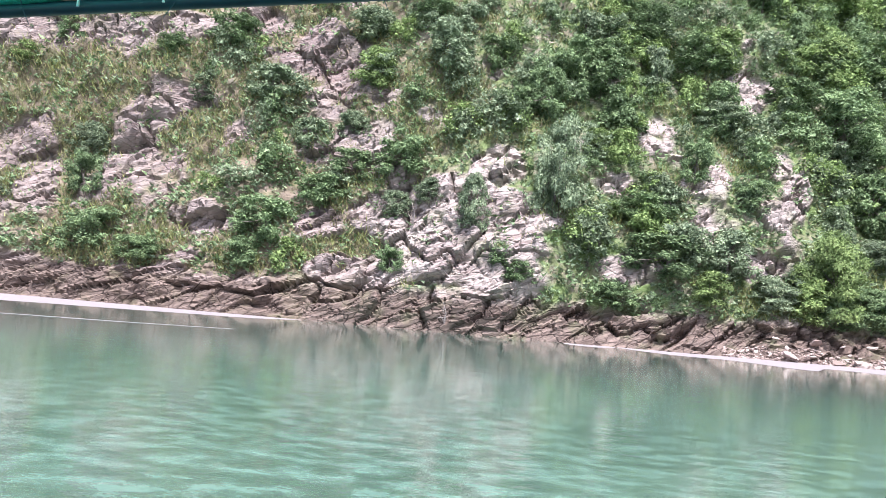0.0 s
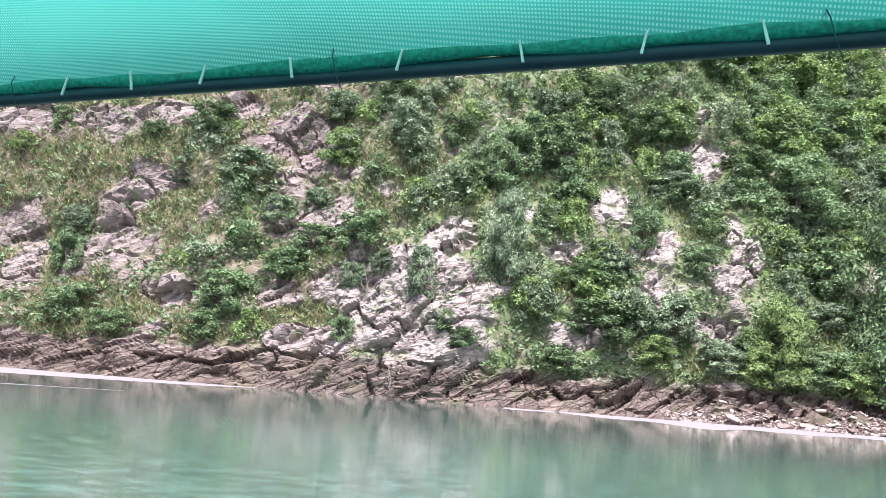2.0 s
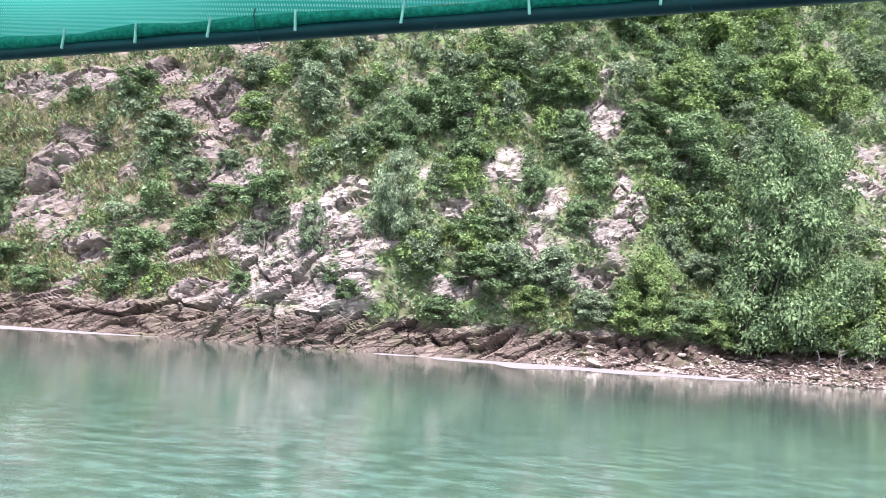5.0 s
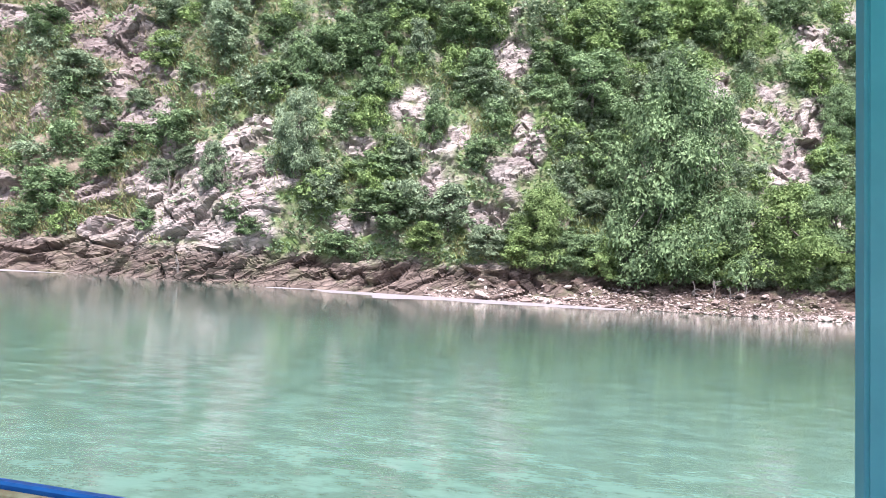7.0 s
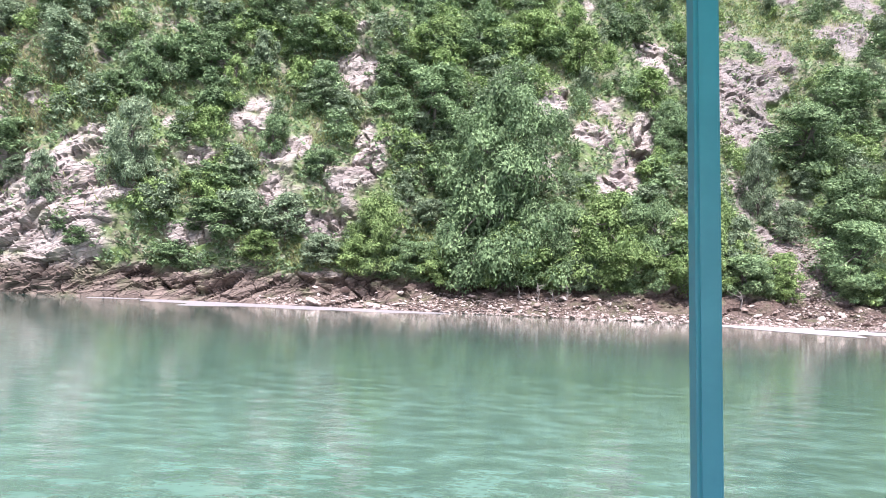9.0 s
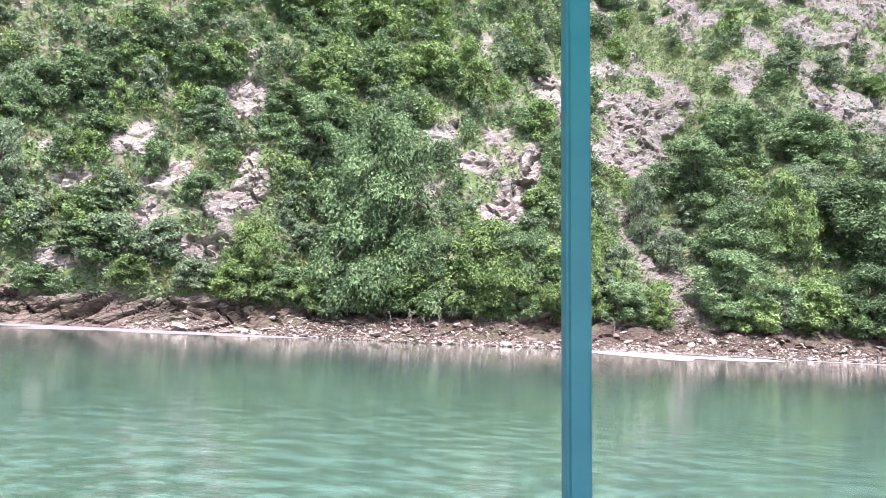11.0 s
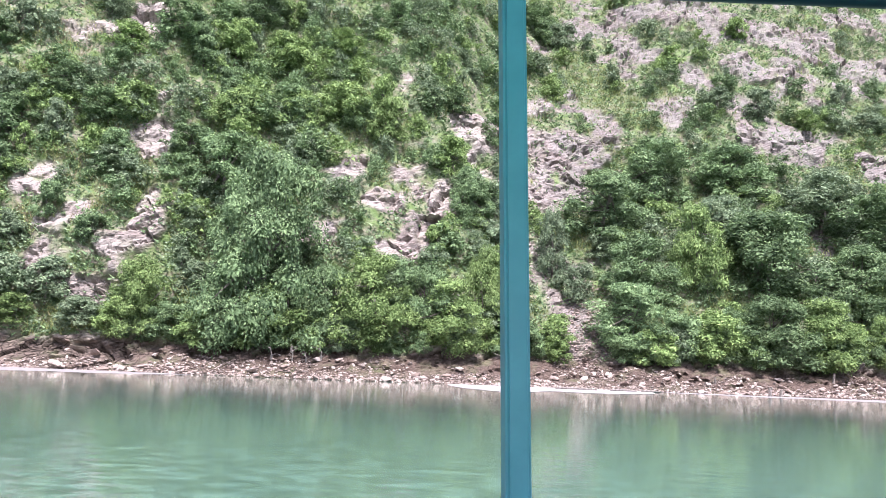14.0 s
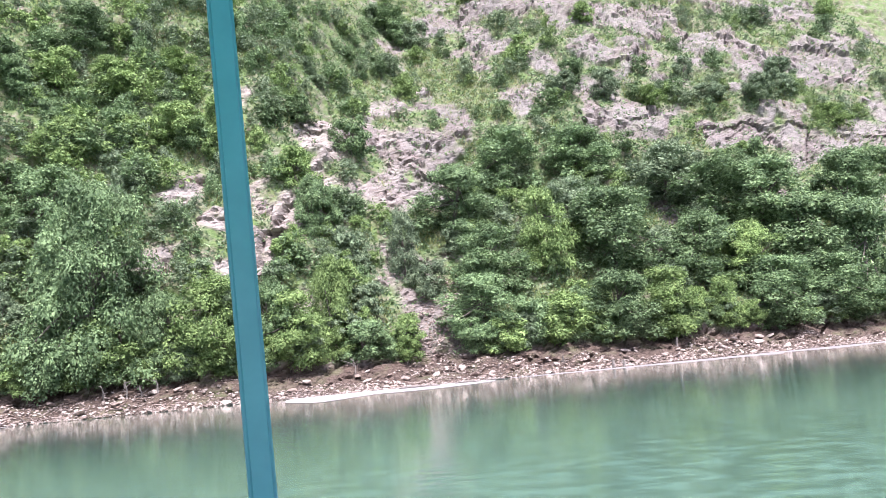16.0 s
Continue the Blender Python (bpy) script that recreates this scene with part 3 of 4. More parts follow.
# place along the shore, foot's height, tree's height and width
TREES = [
    (-2.8, 9.7, 8.2, 4.7, "b"), (18.9, 3.1, 7.5, 5.9, "y"), (28.7, 3.1, 18.6, 11.7, "m"), (38.3, 2.8, 9.3, 7.9, "y"), (43.7, 3.7, 7.7, 5.9, "m"), (35.2, 3.8, 6.5, 4.7, "m"),
    (21.7, 17.7, 6.9, 8.4, "m"), (40.7, 6.1, 6.3, 5.5, "m"), (44.9, 3.1, 7.1, 7.4, "y"), (48.7, 3.5, 10.3, 4.9, "y"), (55.1, 11.2, 8.8, 4.3, "b"), (45.8, 17.0, 7.1, 4.7, "m"),
    (68.3, 23.3, 8.6, 8.6, "m"), (78.0, 24.3, 6.9, 8.8, "m"), (60.6, 17.0, 7.6, 8.7, "m"), (62.2, 3.9, 6.4, 7.3, "m"), (64.6, 8.6, 7.5, 7.8, "m"), (70.8, 10.7, 9.7, 5.7, "y"),
    (78.0, 10.1, 9.1, 10.2, "m"),
]
TREES_B = [
    (87.5, 19.1, 7.4, 10.0, "b"), (92.7, 15.3, 7.9, 10.5, "m"), (98.6, 15.0, 8.0, 9.9, "m"), (100.8, 8.5, 8.8, 10.7, "m"), (105.5, 4.7, 10.5, 9.0, "m"), (76.1, 2.6, 6.4, 7.4, "m"),
    (81.0, 2.7, 6.6, 6.9, "y"), (93.8, 2.8, 6.9, 7.8, "m"), (100.8, 3.1, 6.4, 8.0, "m"), (110.0, 14.3, 8.9, 9.3, "m"), (87.8, 8.0, 7.8, 8.2, "m"), (74.5, 16.5, 6.3, 7.3, "b"),
    (93.1, 7.7, 6.6, 7.6, "y"), (19.3, 42.3, 6.3, 8.1, "m"),
]
SHRUBS = [
    (-8.5, 7.5, 4.3, 2.8, "b"), (-14.2, 4.0, 2.2, 2.3, "m"), (-19.0, 20.5, 3.7, 4.4, "y"), (-46.9, 23.0, 3.0, 3.1, "m"), (-27.7, 17.7, 4.1, 6.5, "b"), (-32.9, 18.6, 3.1, 4.9, "b"),
    (-42.0, 13.0, 3.0, 3.7, "b"), (-40.7, 8.9, 3.9, 3.1, "m"), (-38.5, 4.1, 4.3, 5.4, "m"), (-24.9, 5.7, 3.8, 5.4, "m"), (-26.0, 3.6, 2.5, 3.9, "m"), (-23.6, 13.4, 3.5, 4.8, "b"),
    (-20.1, 15.2, 2.6, 3.2, "b"), (-21.1, 8.9, 2.9, 5.1, "m"), (-14.9, 8.4, 2.4, 3.0, "b"), (-12.2, 9.7, 2.3, 2.9, "b"), (-34.1, 3.7, 2.3, 4.4, "m"), (-12.7, 22.0, 4.5, 5.5, "b"),
    (-3.6, 20.2, 5.1, 5.4, "m"),
]
SHRUBS_B = [
    (-6.6, 17.5, 4.0, 4.7, "m"), (0.1, 21.4, 4.7, 6.6, "m"), (0.4, 14.9, 2.9, 3.1, "y"), (8.1, 13.4, 3.9, 3.3, "m"), (11.1, 19.9, 2.6, 4.9, "b"), (12.7, 16.4, 3.1, 2.7, "b"),
    (12.7, 11.4, 2.9, 3.6, "m"), (4.0, 9.8, 2.6, 5.9, "m"), (1.6, 9.7, 2.1, 2.4, "y"), (0.1, 6.8, 4.5, 4.9, "b"), (5.9, 5.4, 3.6, 7.1, "m"), (10.7, 5.6, 4.5, 5.7, "b"),
    (9.3, 3.7, 2.7, 4.2, "y"), (2.3, 3.2, 2.2, 4.1, "m"), (14.0, 4.0, 2.7, 4.7, "b"), (-6.1, 5.4, 2.2, 2.5, "m"), (-4.8, 4.1, 1.7, 2.7, "m"), (-49.7, 20.3, 2.1, 2.8, "y"),
    (-37.0, 22.3, 2.1, 3.4, "m"),
]
SHRUBS_C = [
    (-31.8, 23.5, 3.2, 5.1, "m"), (-14.8, 12.0, 4.4, 5.6, "m"), (-19.3, 11.4, 3.0, 4.7, "m"), (-8.9, 23.0, 3.7, 4.4, "m"), (-20.1, 25.9, 3.3, 5.1, "b"), (-15.3, 27.6, 3.3, 5.2, "m"),
    (30.3, 2.8, 5.4, 6.7, "y"), (25.9, 2.6, 5.5, 6.8, "m"), (25.8, 26.2, 5.5, 7.1, "m"), (30.9, 28.5, 5.7, 6.6, "m"), (36.0, 26.6, 5.6, 5.3, "y"), (43.8, 22.4, 5.0, 5.3, "m"),
    (46.7, 17.6, 5.5, 5.1, "m"), (22.9, 7.3, 3.1, 4.4, "b"), (20.2, 12.4, 4.4, 5.2, "b"), (22.4, 2.9, 3.5, 4.7, "m"), (33.1, 2.6, 3.0, 4.1, "y"), (48.9, 28.5, 5.6, 5.8, "m"),
    (23.5, 11.4, 5.4, 5.1, "m"),
]
SHRUBS_D = [
    (10.6, 20.6, 4.0, 4.2, "m"), (17.2, 22.1, 3.5, 5.6, "m"), (0.9, 24.3, 3.5, 5.5, "m"), (-4.0, 17.8, 5.0, 4.0, "m"), (55.4, 3.3, 4.0, 4.1, "y"), (57.9, 8.7, 4.6, 3.9, "b"),
    (35.3, 29.8, 4.8, 4.3, "y"), (42.5, 33.6, 3.7, 5.5, "m"), (23.5, 35.4, 5.6, 5.9, "m"), (17.9, 35.9, 5.6, 6.6, "y"), (13.0, 36.5, 4.8, 6.5, "m"), (8.7, 25.7, 3.7, 5.8, "m"),
    (21.1, 25.6, 5.2, 6.1, "m"), (26.9, 26.2, 5.2, 5.5, "m"), (29.4, 38.3, 4.4, 6.1, "y"), (7.9, 34.5, 4.0, 5.6, "y"), (4.1, 28.0, 3.8, 5.2, "m"), (-4.8, 33.8, 3.2, 5.4, "m"),
    (35.1, 45.3, 5.5, 4.9, "m"),
]
SHRUBS_E = [
    (57.7, 56.2, 5.1, 6.4, "b"), (85.2, 38.5, 5.1, 5.4, "b"), (81.4, 43.0, 4.5, 4.7, "m"), (70.4, 3.0, 5.8, 7.9, "y"), (87.9, 2.7, 5.5, 3.8, "y"), (67.1, 3.4, 5.2, 5.5, "m"),
    (18.4, 34.3, 4.6, 6.2, "y"), (23.5, 35.4, 5.4, 6.4, "m"), (30.4, 30.3, 4.0, 5.5, "m"), (21.7, 26.6, 4.3, 5.9, "m"), (33.0, 27.9, 3.9, 4.8, "m"), (79.3, 38.8, 4.4, 5.5, "b"),
    (109.6, 36.7, 4.6, 6.7, "b"), (120.8, 32.7, 4.5, 6.6, "m"), (117.7, 42.2, 5.8, 6.1, "b"), (52.5, 59.4, 5.1, 8.6, "m"), (92.0, 37.1, 3.5, 4.6, "m"), (102.6, 38.1, 3.7, 6.7, "b"),
]
for x, z, h, w, hue in TREES + TREES_B:
    kinds = TALL_KINDS if h > 10.5 else TREE_KINDS
    w, h = (1.3 * w, 1.1 * h) if x > 60 else (1.12 * w, h)
    plant("tree", kinds, x, z, h, w, hue, LOOK[hue] + (" tall broadleaf tree on the bank" if h > 9 else " low broadleaf tree leaning over the stony bank" if z < 5 else " young broadleaf tree on the steep slope"), "trees on the bank")
for x, z, h, w, hue in SHRUBS + SHRUBS_B + SHRUBS_C + SHRUBS_D + SHRUBS_E:
    hue = "y" if hue == "m" and x > 20 and z > 16 and rng.random() < 0.55 else hue
    plant("shrub", LOW_KINDS, x, z, h, w, hue, LOOK[hue] + " shrub rooted in the rock ledges", "shrubs on the hillside")

for k in range(46):
    x = 17.0 + 2.1 * k + rng.uniform(-0.8, 0.8)
    if abs(x - 58) < 2.5:
        continue
    hue = "ymmyb"[k % 5]
    h = rng.uniform(2.2, 4.0)
    plant("shrub", LOW_KINDS, x, rng.uniform(2.3, 3.3), h, h * rng.uniform(1.1, 1.5), hue, LOOK[hue] + " shrub hanging over the edge of the bank", "shrubs on the hillside")


def scatter_shrubs(count):
    placed = 0
    while placed < count:
        x = rng.uniform(-60, 142)
        z = 3.4 + 76 * rng.random() ** 1.35
        if x < 45 and z > 46 or x < 10 and z > 40:
            continue
        bare = float(bareness(np.array([x]), np.array([z]))[0])
        meadow = float(zone(np.array([x]), np.array([z]), MEADOWS)[0])
        h = rng.uniform(1.4, 3.2) if x < -6 else rng.uniform(1.8, 4.6)
        above = float(np.max(bareness(np.full(3, x), z + h * np.array([0.3, 0.6, 0.9]))))
        if rng.random() < max(bare * 1.15, meadow * 1.2, above * 0.9):
            continue
        if x > 52 and z > 24 and rng.random() < 0.35 or x < -14 and rng.random() < 0.45:
            continue
        hue = rng.choice(["m", "m", "y", "y", "b", "b"] if x > 15 else ["m", "m", "y", "b", "b", "b", "b"])
        plant("shrub", SHRUB_KINDS, x, z, h, h * rng.uniform(0.7, 1.15), hue, LOOK[hue] + (" bushy young tree on the steep slope" if h > 3.6 else " shrub on the steep slope"), "shrubs on the hillside")
        placed += 1


scatter_shrubs(215)


def far_shrubs(count, seed, x0, x1, z0, z1):
    """More shrubs of the thickets, in one mesh."""
    r = np.random.default_rng(seed)
    for hue in "myb":
        crowns = []
        share = count * 3 // 4 if hue == "y" else count
        for trunk, crown in SHRUB_KINDS[hue]:
            v = np.empty(len(crown.vertices) * 3, np.float32)
            crown.vertices.foreach_get("co", v)
            crowns.append(v.reshape(-1, 3, 3)[::3])
        x = r.uniform(x0, x1, count * 6)
        z = z0 + (z1 - z0) * r.random(count * 6) ** 1.1
        ok = (bareness(x, z) < 0.35) & (bareness(x, z + 1.2) < 0.4) & (bareness(x, z + 2.4) < 0.5) & (zone(x, z, MEADOWS) < 0.35)
        x, z = x[ok][:share], z[ok][:share]
        p = hill_point(x, z)
        vs = []
        for k in range(len(p)):
            h = r.uniform(1.4, 4.0)
            w = h * r.uniform(0.7, 1.25)
            t = r.uniform(0, 6.283)
            v = crowns[k % 3]
            c, sn = math.cos(t), math.sin(t)
            vs.append(np.stack([(v[..., 0] * c - v[..., 1] * sn) * w + p[k, 0], (v[..., 0] * sn + v[..., 1] * c) * w + p[k, 1], v[..., 2] * h + p[k, 2] - 0.2], -1))
        v = np.concatenate(vs).reshape(-1, 3)
        tagged(new("thicket", mesh_from("thicket", v, np.arange(len(v)).reshape(-1, 3), LEAF[hue])), LOOK[hue] + " thicket covering the slope", "thicket", kind="stuff")


far_shrubs(26, 640, -60, 0, 3.4, 36)
far_shrubs(140, 641, 0, 52, 10, 56)
far_shrubs(95, 642, 52, 140, 14, 66)


def undergrowth(name, mat, count, size, seed, lush, label, x1=145):
    """Small leaves and blades all over the planted ground."""
    r = np.random.default_rng(seed)
    x = r.uniform(-62, x1, count * 3)
    z = 2.6 + 82 * r.random(count * 3) ** 1.35
    keep = (bareness(x, z) + 0.25 * r.random(len(x)) < 0.5) | (r.random(len(x)) < np.where(x > 48, 0.17, 0.07)) & (z > 4)
    if lush:
        keep &= zone(x, z, MEADOWS) + 0.55 * fbm(np.stack([x * 0.3, x * 0, z * 0.3], 1), 3, 91) + 0.3 * (1 - smooth_step(x, -20, 0)) + 0.25 * r.random(len(x)) > 0.34
    x, z = x[keep][:count], z[keep][:count]
    p = hill_point(x, z)
    n = len(p)
    per = 5
    v = []
    for k in range(per):
        a = r.random(n) * 2 * np.pi
        s = (size * (0.5 + r.random(n)))[:, None]
        if lush:
            along = np.stack([np.cos(a) * 0.5, np.sin(a) * 0.5 - 0.25, 0.5 + 0.6 * r.random(n)], 1)
            wide = 0.07
        else:
            along = np.stack([np.cos(a), np.sin(a) - 0.3, r.random(n) * 0.9 - 0.1], 1)
            wide = 0.3
        side = np.cross(along, r.normal(size=(n, 3)))
        side /= np.linalg.norm(side, axis=1)[:, None]
        o = p + r.normal(size=(n, 3)) * size * 0.6 + np.array([0, -0.08, 0.04])
        v.append(np.stack([o - side * s * wide, o + side * s * wide, o + along * s], 1))
    v = np.concatenate(v).reshape(-1, 3)
    ob = new(name, mesh_from(name, v, np.arange(len(v)).reshape(-1, 3), mat))
    return tagged(ob, label, name.replace("_", " "), kind="stuff")


undergrowth("undergrowth", LEAF["m"], 34000, 0.36, 501, False, "low green herbs and seedlings on the slope")
undergrowth("undergrowth", LEAF["b"], 24000, 0.33, 502, False, "low grey-green herbs on the slope")
undergrowth("grass", GRASS, 34000, 0.5, 503, True, "long yellow-green grass on ledges")
undergrowth("dry_herbs", STRAW, 14000, 0.42, 504, True, "dry brownish herbs and stalks on the ledges", 12)

# ---- stones of the bank ----
def stone_mesh(seed):
    r = np.random.default_rng(seed)
    bm = bmesh.new()
    bmesh.ops.create_icosphere(bm, subdivisions=1, radius=0.5)
    cut = [(Vector(r.normal(size=3)).normalized(), 0.24 + 0.16 * r.random()) for _ in range(5)]
    for v in bm.verts:
        for nrm, d in cut:
            over = v.co.dot(nrm) - d
            if over > 0:
                v.co -= nrm * over
        v.co *= 1 + 0.1 * r.normal()
        v.co.z *= 0.6
    return bm_mesh("rock", bm, STONE)


STONES = [stone_mesh(900 + k) for k in range(8)]


def bank_rocks(count):
    for k in range(count):
        x = rng.uniform(14, 98)
        z = 0.05 + 1.7 * rng.random() ** 1.6
        p = hill_point(np.array([x]), np.array([z]))[0]
        s = 0.28 + 0.8 * rng.random() ** 4
        ob = tagged(new("rock", STONES[k % 8]), "loose angular limestone rock on the bank", "rock", "rocks along the bank")
        ob.matrix_basis = pose(p[0], p[1] - 0.1, p[2] + 0.12 * s, rng.uniform(-25, 25), rng.uniform(-25, 25), rng.uniform(0, 360)) @ Matrix.Diagonal((s * 1.5, s, s * rng.uniform(0.6, 1), 1))


bank_rocks(280)


def rubble(count, seed):
    """Small stones of the bank and of the gully."""
    r = np.random.default_rng(seed)
    base = []
    for me in STONES:
        v = np.empty(len(me.vertices) * 3, np.float32)
        me.vertices.foreach_get("co", v)
        f = np.empty(len(me.polygons) * 3, np.int32)
        me.polygons.foreach_get("vertices", f)
        base.append((v.reshape(-1, 3), f.reshape(-1, 3)))
    gully = r.random(count) < 0.2
    x = np.where(gully, 57.5 + r.normal(size=count) * 1.6, r.uniform(10, 108, count))
    z = np.where(gully, 1 + 11 * r.random(count), 0.02 + 1.7 * r.random(count) ** 1.7)
    x = np.where(gully, x + 0.12 * z, x)
    z = np.where(gully, z, z * (0.75 + 0.6 * value_noise(np.stack([x * 0.25, x * 0, x * 0], 1), 61)))
    p = hill_point(x, np.maximum(z, 0.02))
    vs, fs, n = [], [], 0
    for k in range(count):
        v, f = base[k % 8]
        s = 0.09 + 0.26 * r.random() ** 2.5
        turn = np.array(Euler((r.normal() * 0.35 - 0.3, r.normal() * 0.3, r.uniform(0, 6.28))).to_matrix())
        vs.append((v * np.array([1.5, 1, 0.8]) * s) @ turn.T + p[k] + np.array([0, -0.05, 0.03]))
        fs.append(f + n)
        n += len(v)
    return tagged(new("rubble", mesh_from("rubble", np.concatenate(vs), np.concatenate(fs), STONE)), "pinkish grey rubble strewn over the bank", "rubble", kind="stuff")


rubble(9500, 77)

# ---- stakes and driftwood ----
def limb(name, pts, radii, mat, label, category):
    v, f = tube([np.array(p, float) for p in pts], radii, 7)
    return tagged(new(name, mesh_from(name, v, f, mat, True)), label, category)


shore_at = lambda x: float(soft_steps(x, SHORE_X, SHORE_Y))
for x, h in ((73.6, 0.75), (74.6, 0.6)):
    limb("stake", [(x, shore_at(x) - 1.0, -0.5), (x + 0.05, shore_at(x) - 1.0, h * 0.5), (x + 0.02, shore_at(x) - 1.05, h)], (0.16, 0.15, 0.12), DRIFT, "dark weathered wooden stake standing in the shallows", "stake")
limb("stake", [(81, shore_at(81) + 2.4, 0.6), (81, shore_at(81) + 2.4, 1.6), (81.1, shore_at(81) + 2.4, 2.3)], (0.16, 0.14, 0.1), DRIFT, "grey tree stump standing on the bank", "stump")
for x, w, off in ((56.5, 3.4, -4.5), (60.5, 2.2, -3.8), (62.8, 1.6, -3.4)):
    y = shore_at(x) + off
    limb("driftwood", [(x - w / 2, y, 0.06), (x - w / 6, y + 0.15, 0.1), (x + w / 2, y + 0.05, 0.05)], (0.05, 0.1, 0.06), DRIFT, "dark waterlogged branch lying on the silt", "driftwood")

def snag(x, z, height, seed, label):
    """A bare forked dead branch or root."""
    r = np.random.default_rng(seed)
    p = hill_point(np.array([x]), np.array([z]))[0]
    tv, tf, n = [], [], 0
    stem = [p + np.array([0, 0.1, -0.2]), p + np.array([0.08 * height, -0.1, 0.5 * height]), p + np.array([-0.05 * height, -0.2, height])]
    limbs = [(stem, (0.09, 0.06, 0.02))]
    for k in range(5):
        g = r.uniform(0.2, 0.9)
        o = stem[0] + (stem[2] - stem[0]) * g
        d = np.array([r.normal(), -0.3 * r.random(), r.uniform(0.1, 0.9)]) * height * 0.4
        limbs.append(([o, o + d * 0.5 + r.normal(size=3) * 0.06, o + d], (0.045, 0.03, 0.012)))
    for pts, rad in limbs:
        a, b = tube(pts, rad, 5)
        tv.append(a), tf.append(b + n)
        n += len(a)
    return tagged(new("snag", mesh_from("snag", np.concatenate(tv), np.concatenate(tf), DRIFT, True)), label, "dead branch")


for k, (x, z, h) in enumerate([(-13.2, 7.4, 2.0), (-9.5, 0.4, 1.5), (31.0, 1.4, 1.3), (32.6, 1.5, 1.5), (33.8, 1.3, 1.2), (35.0, 1.5, 1.4), (26.0, 1.8, 1.0), (50.5, 1.5, 1.6), (69.5, 0.9, 0.7)]):
    snag(x, z, h, 800 + k, "grey dead branch sticking out of the rock" if k < 2 else "tangled grey roots bared on the eroded bank")

# ---- the covered boat ----
BOAT_CURVE = (9.67869554e-06, 1.41023420e-03, -1.20791762e-01, -1.14092375e-01)
SIDE = 1.4
LIST = 2.0


def keel(x):
    return np.polyval(BOAT_CURVE, x)


def eaves(x):
    """Height of the roof's edge."""
    return 1.84 + 0.1 * smooth_step(np.asarray(x, float), 20, 46) + 0.035 * smooth_step(np.asarray(x, float), 56, 62)


def run(name, mat, x0, x1, step, section, parent, label="", closed=True, smooth=False):
    """A long member along the boat; section(x) gives points (out from the keel line, height)."""
    xs = np.arange(x0, x1 + step / 2, step)
    rows = []
    for x in xs:
        rows.append([(x, keel(x) + o, h) for o, h in section(x)])
    v = np.array(rows, float)
    n, k = v.shape[:2]
    i = np.arange(n * k).reshape(n, k)
    j = np.roll(i, -1, axis=1) if closed else i[:, 1:]
    i0 = i if closed else i[:, :-1]
    f = np.stack([i0[:-1], i0[1:], j[1:], j[:-1]], -1).reshape(-1, 4)
    return part(name, mesh_from(name, v.reshape(-1, 3), f, mat, smooth), parent, label)


def ring(o, h, r, n=10):
    return [(o + r * math.cos(2 * math.pi * k / n), h + r * math.sin(2 * math.pi * k / n)) for k in range(n)]


def box(o0, o1, h0, h1, c=0.006):
    return [(o0 + c, h0), (o1 - c, h0), (o1, h0 + c), (o1, h1 - c), (o1 - c, h1), (o0 + c, h1), (o0, h1 - c), (o0, h0 + c)]


boat = tagged(new("covered_boat"), "long covered passenger boat with a green net roof and teal posts", "boat")
B0, B1 = -8.0, 70.0
run("hull", BLUE, B0, B1, 1.0, lambda x: [(-1.46, 0.66), (-1.5, 0.3), (-1.2, -0.35), (1.2, -0.35), (1.5, 0.3), (1.46, 0.66), (1.43, 0.66), (1.17, -0.3), (-1.17, -0.3), (-1.43, 0.66)], boat, "blue painted hull", smooth=False)
run("deck", WOOD, B0, B1, 1.0, lambda x: box(-1.22, 1.22, -0.26, -0.22), boat, "plank deck")
for s in (-1, 1):
    run("gunwale", BLUE, B0, B1, 0.5, lambda x: box(s * 1.45 - 0.016, s * 1.45 + 0.016, 0.662, 0.69), boat, "bright blue gunwale rail")
    run("inner_plank", WOOD, B0, B1, 0.5, lambda x: box(s * 1.39 - 0.012, s * 1.39 + 0.012, 0.42, 0.688), boat, "varnished tan plank")
    run("eaves_pipe", PIPE, B0, B1, 0.5, lambda x: ring(s * SIDE, float(eaves(x)), 0.0165), boat, "dark blue steel pipe", smooth=True)
    run("net_hem", HEM, B0, B1, 0.06, lambda x: ring(s * (SIDE - 0.012), float(eaves(x)) + 0.022 + 0.005 * math.sin(x * 9) * math.sin(x * 3.7), 0.0145 + 0.0035 * math.sin(x * 13.0 + 2 * math.sin(x * 5)), 8), boat, "folded hem of the net", smooth=True)


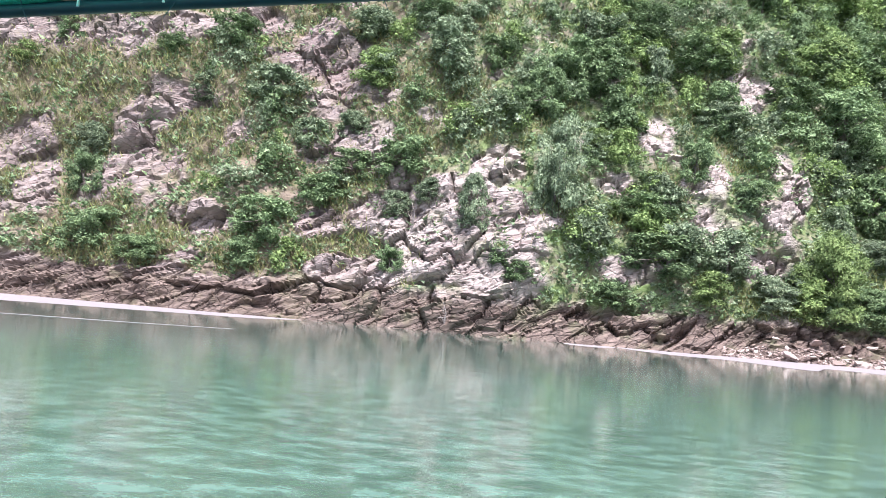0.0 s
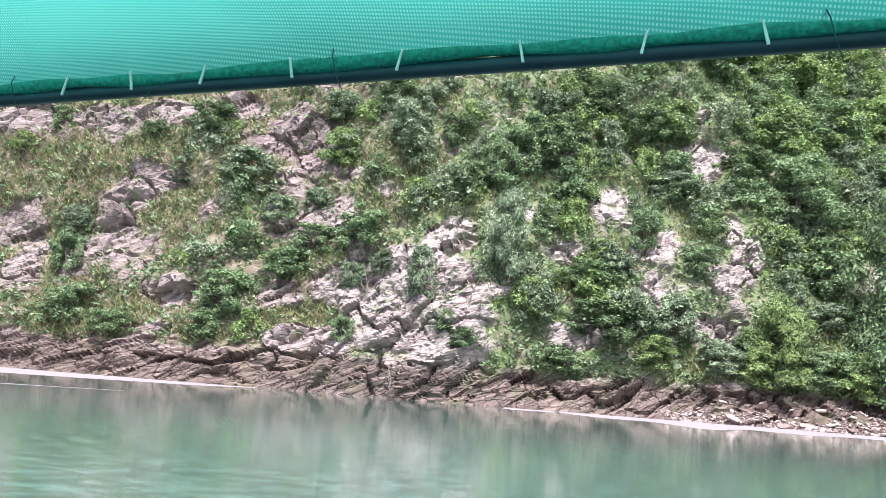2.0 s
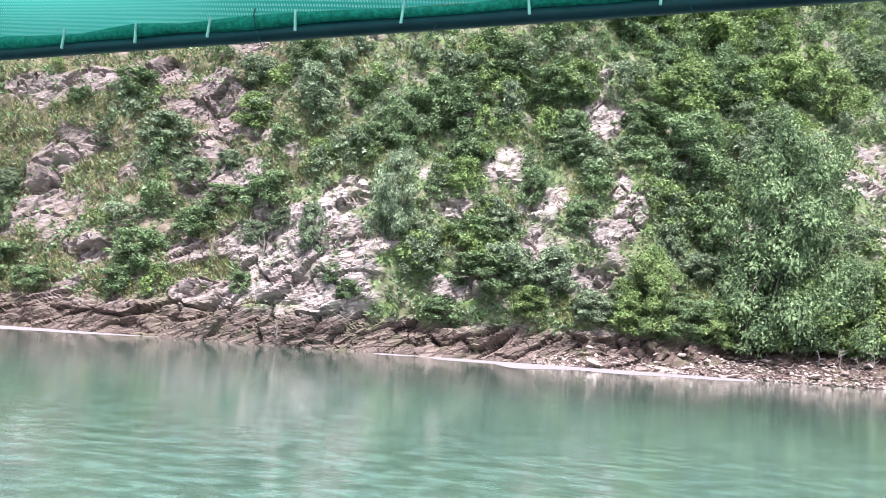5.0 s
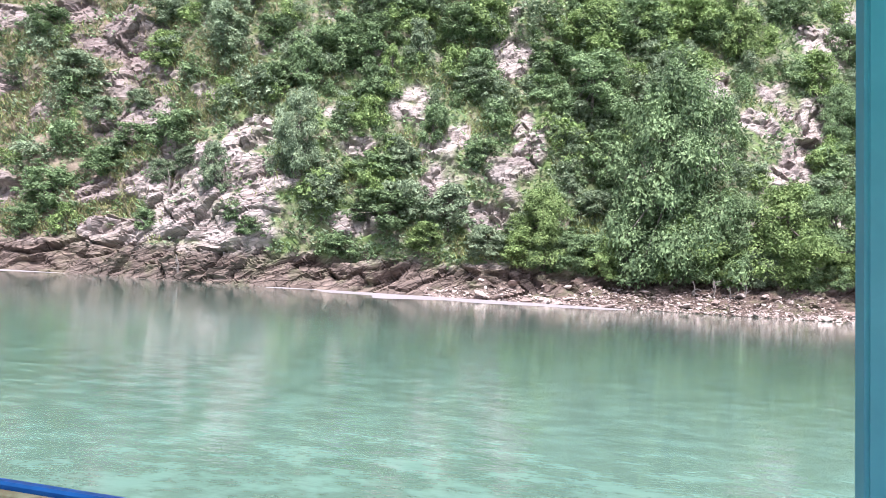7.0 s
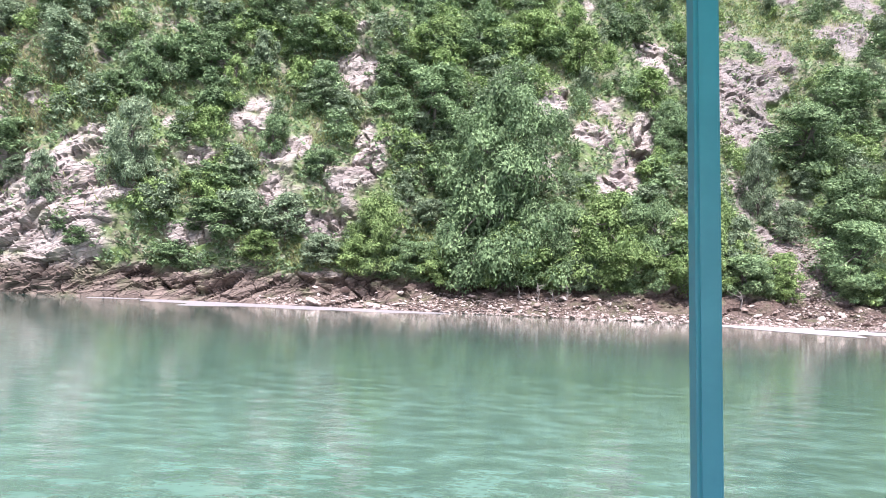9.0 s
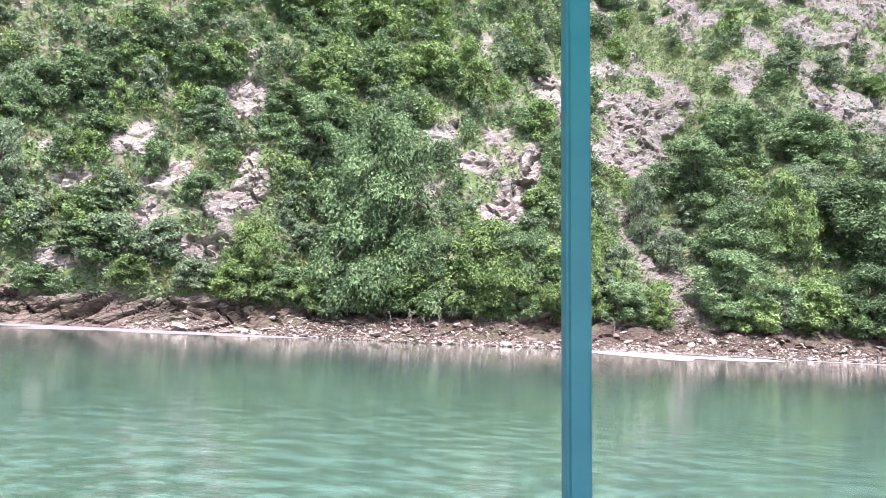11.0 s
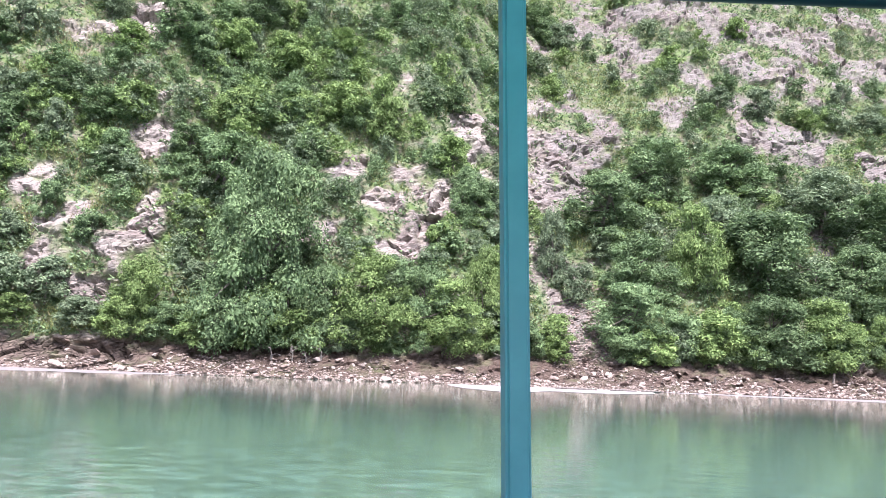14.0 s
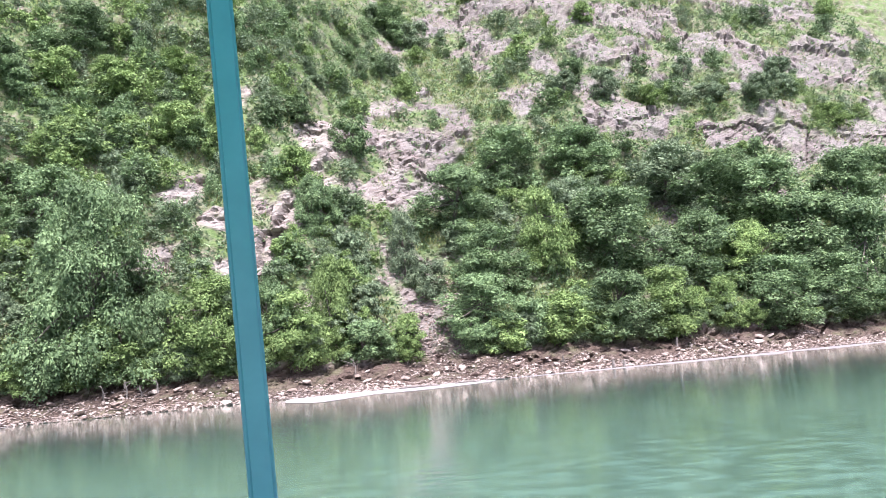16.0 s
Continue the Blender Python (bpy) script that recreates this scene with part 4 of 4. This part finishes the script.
def roof_section(x):
    e = float(eaves(x)) + 0.03
    sag = 0.012 * math.sin(x * 2.1) + 0.008 * math.sin(x * 5.3)
    return [(SIDE * math.sin(a), e + 0.3 * (math.cos(a) - math.cos(1.45)) + sag * math.cos(a)) for a in np.linspace(-1.45, 1.45, 25)]


run("roof_net", NET, B0, B1, 0.25, roof_section, boat, "green woven shade net", closed=False, smooth=True)
tie_bm = bmesh.new()
bmesh.ops.create_cube(tie_bm, size=1)
for v in tie_bm.verts:
    v.co = (v.co.x * (0.004 if v.co.z > 0 else 0.0055), v.co.y * 0.004, v.co.z * 0.047)
TIE_MESH = bm_mesh("cable_tie", tie_bm, TIE)
for k in range(90):
    x = -1.4 + 0.2284 * k
    e = float(eaves(x))
    ob = part("cable_tie", TIE_MESH, boat)
    ob.matrix_basis = pose(x + 0.03 * math.sin(k * 7.3), keel(x) + SIDE - 0.032, e + 0.012, 0, 12 * math.sin(k * 3.1), 0)


cord_v, cord_f = tube([np.array(p) for p in ((0, 0, 0.05), (0.006, -0.016, 0.02), (0.016, -0.012, -0.02), (0.03, 0.0, -0.055))], (0.0013, 0.0013, 0.0013, 0.0008), 5)
CORD_MESH = mesh_from("cord", cord_v, cord_f, PIPE, True)
for k in range(45):
    x = -1.32 + 0.4568 * k
    ob = part("cord", CORD_MESH, boat, "thin dark tying cord")
    ob.matrix_basis = pose(x + 0.02 * math.sin(k * 5.1), keel(x) + SIDE - 0.022, float(eaves(x)) + 0.01, 0, 0, 180 if k % 2 else 0)


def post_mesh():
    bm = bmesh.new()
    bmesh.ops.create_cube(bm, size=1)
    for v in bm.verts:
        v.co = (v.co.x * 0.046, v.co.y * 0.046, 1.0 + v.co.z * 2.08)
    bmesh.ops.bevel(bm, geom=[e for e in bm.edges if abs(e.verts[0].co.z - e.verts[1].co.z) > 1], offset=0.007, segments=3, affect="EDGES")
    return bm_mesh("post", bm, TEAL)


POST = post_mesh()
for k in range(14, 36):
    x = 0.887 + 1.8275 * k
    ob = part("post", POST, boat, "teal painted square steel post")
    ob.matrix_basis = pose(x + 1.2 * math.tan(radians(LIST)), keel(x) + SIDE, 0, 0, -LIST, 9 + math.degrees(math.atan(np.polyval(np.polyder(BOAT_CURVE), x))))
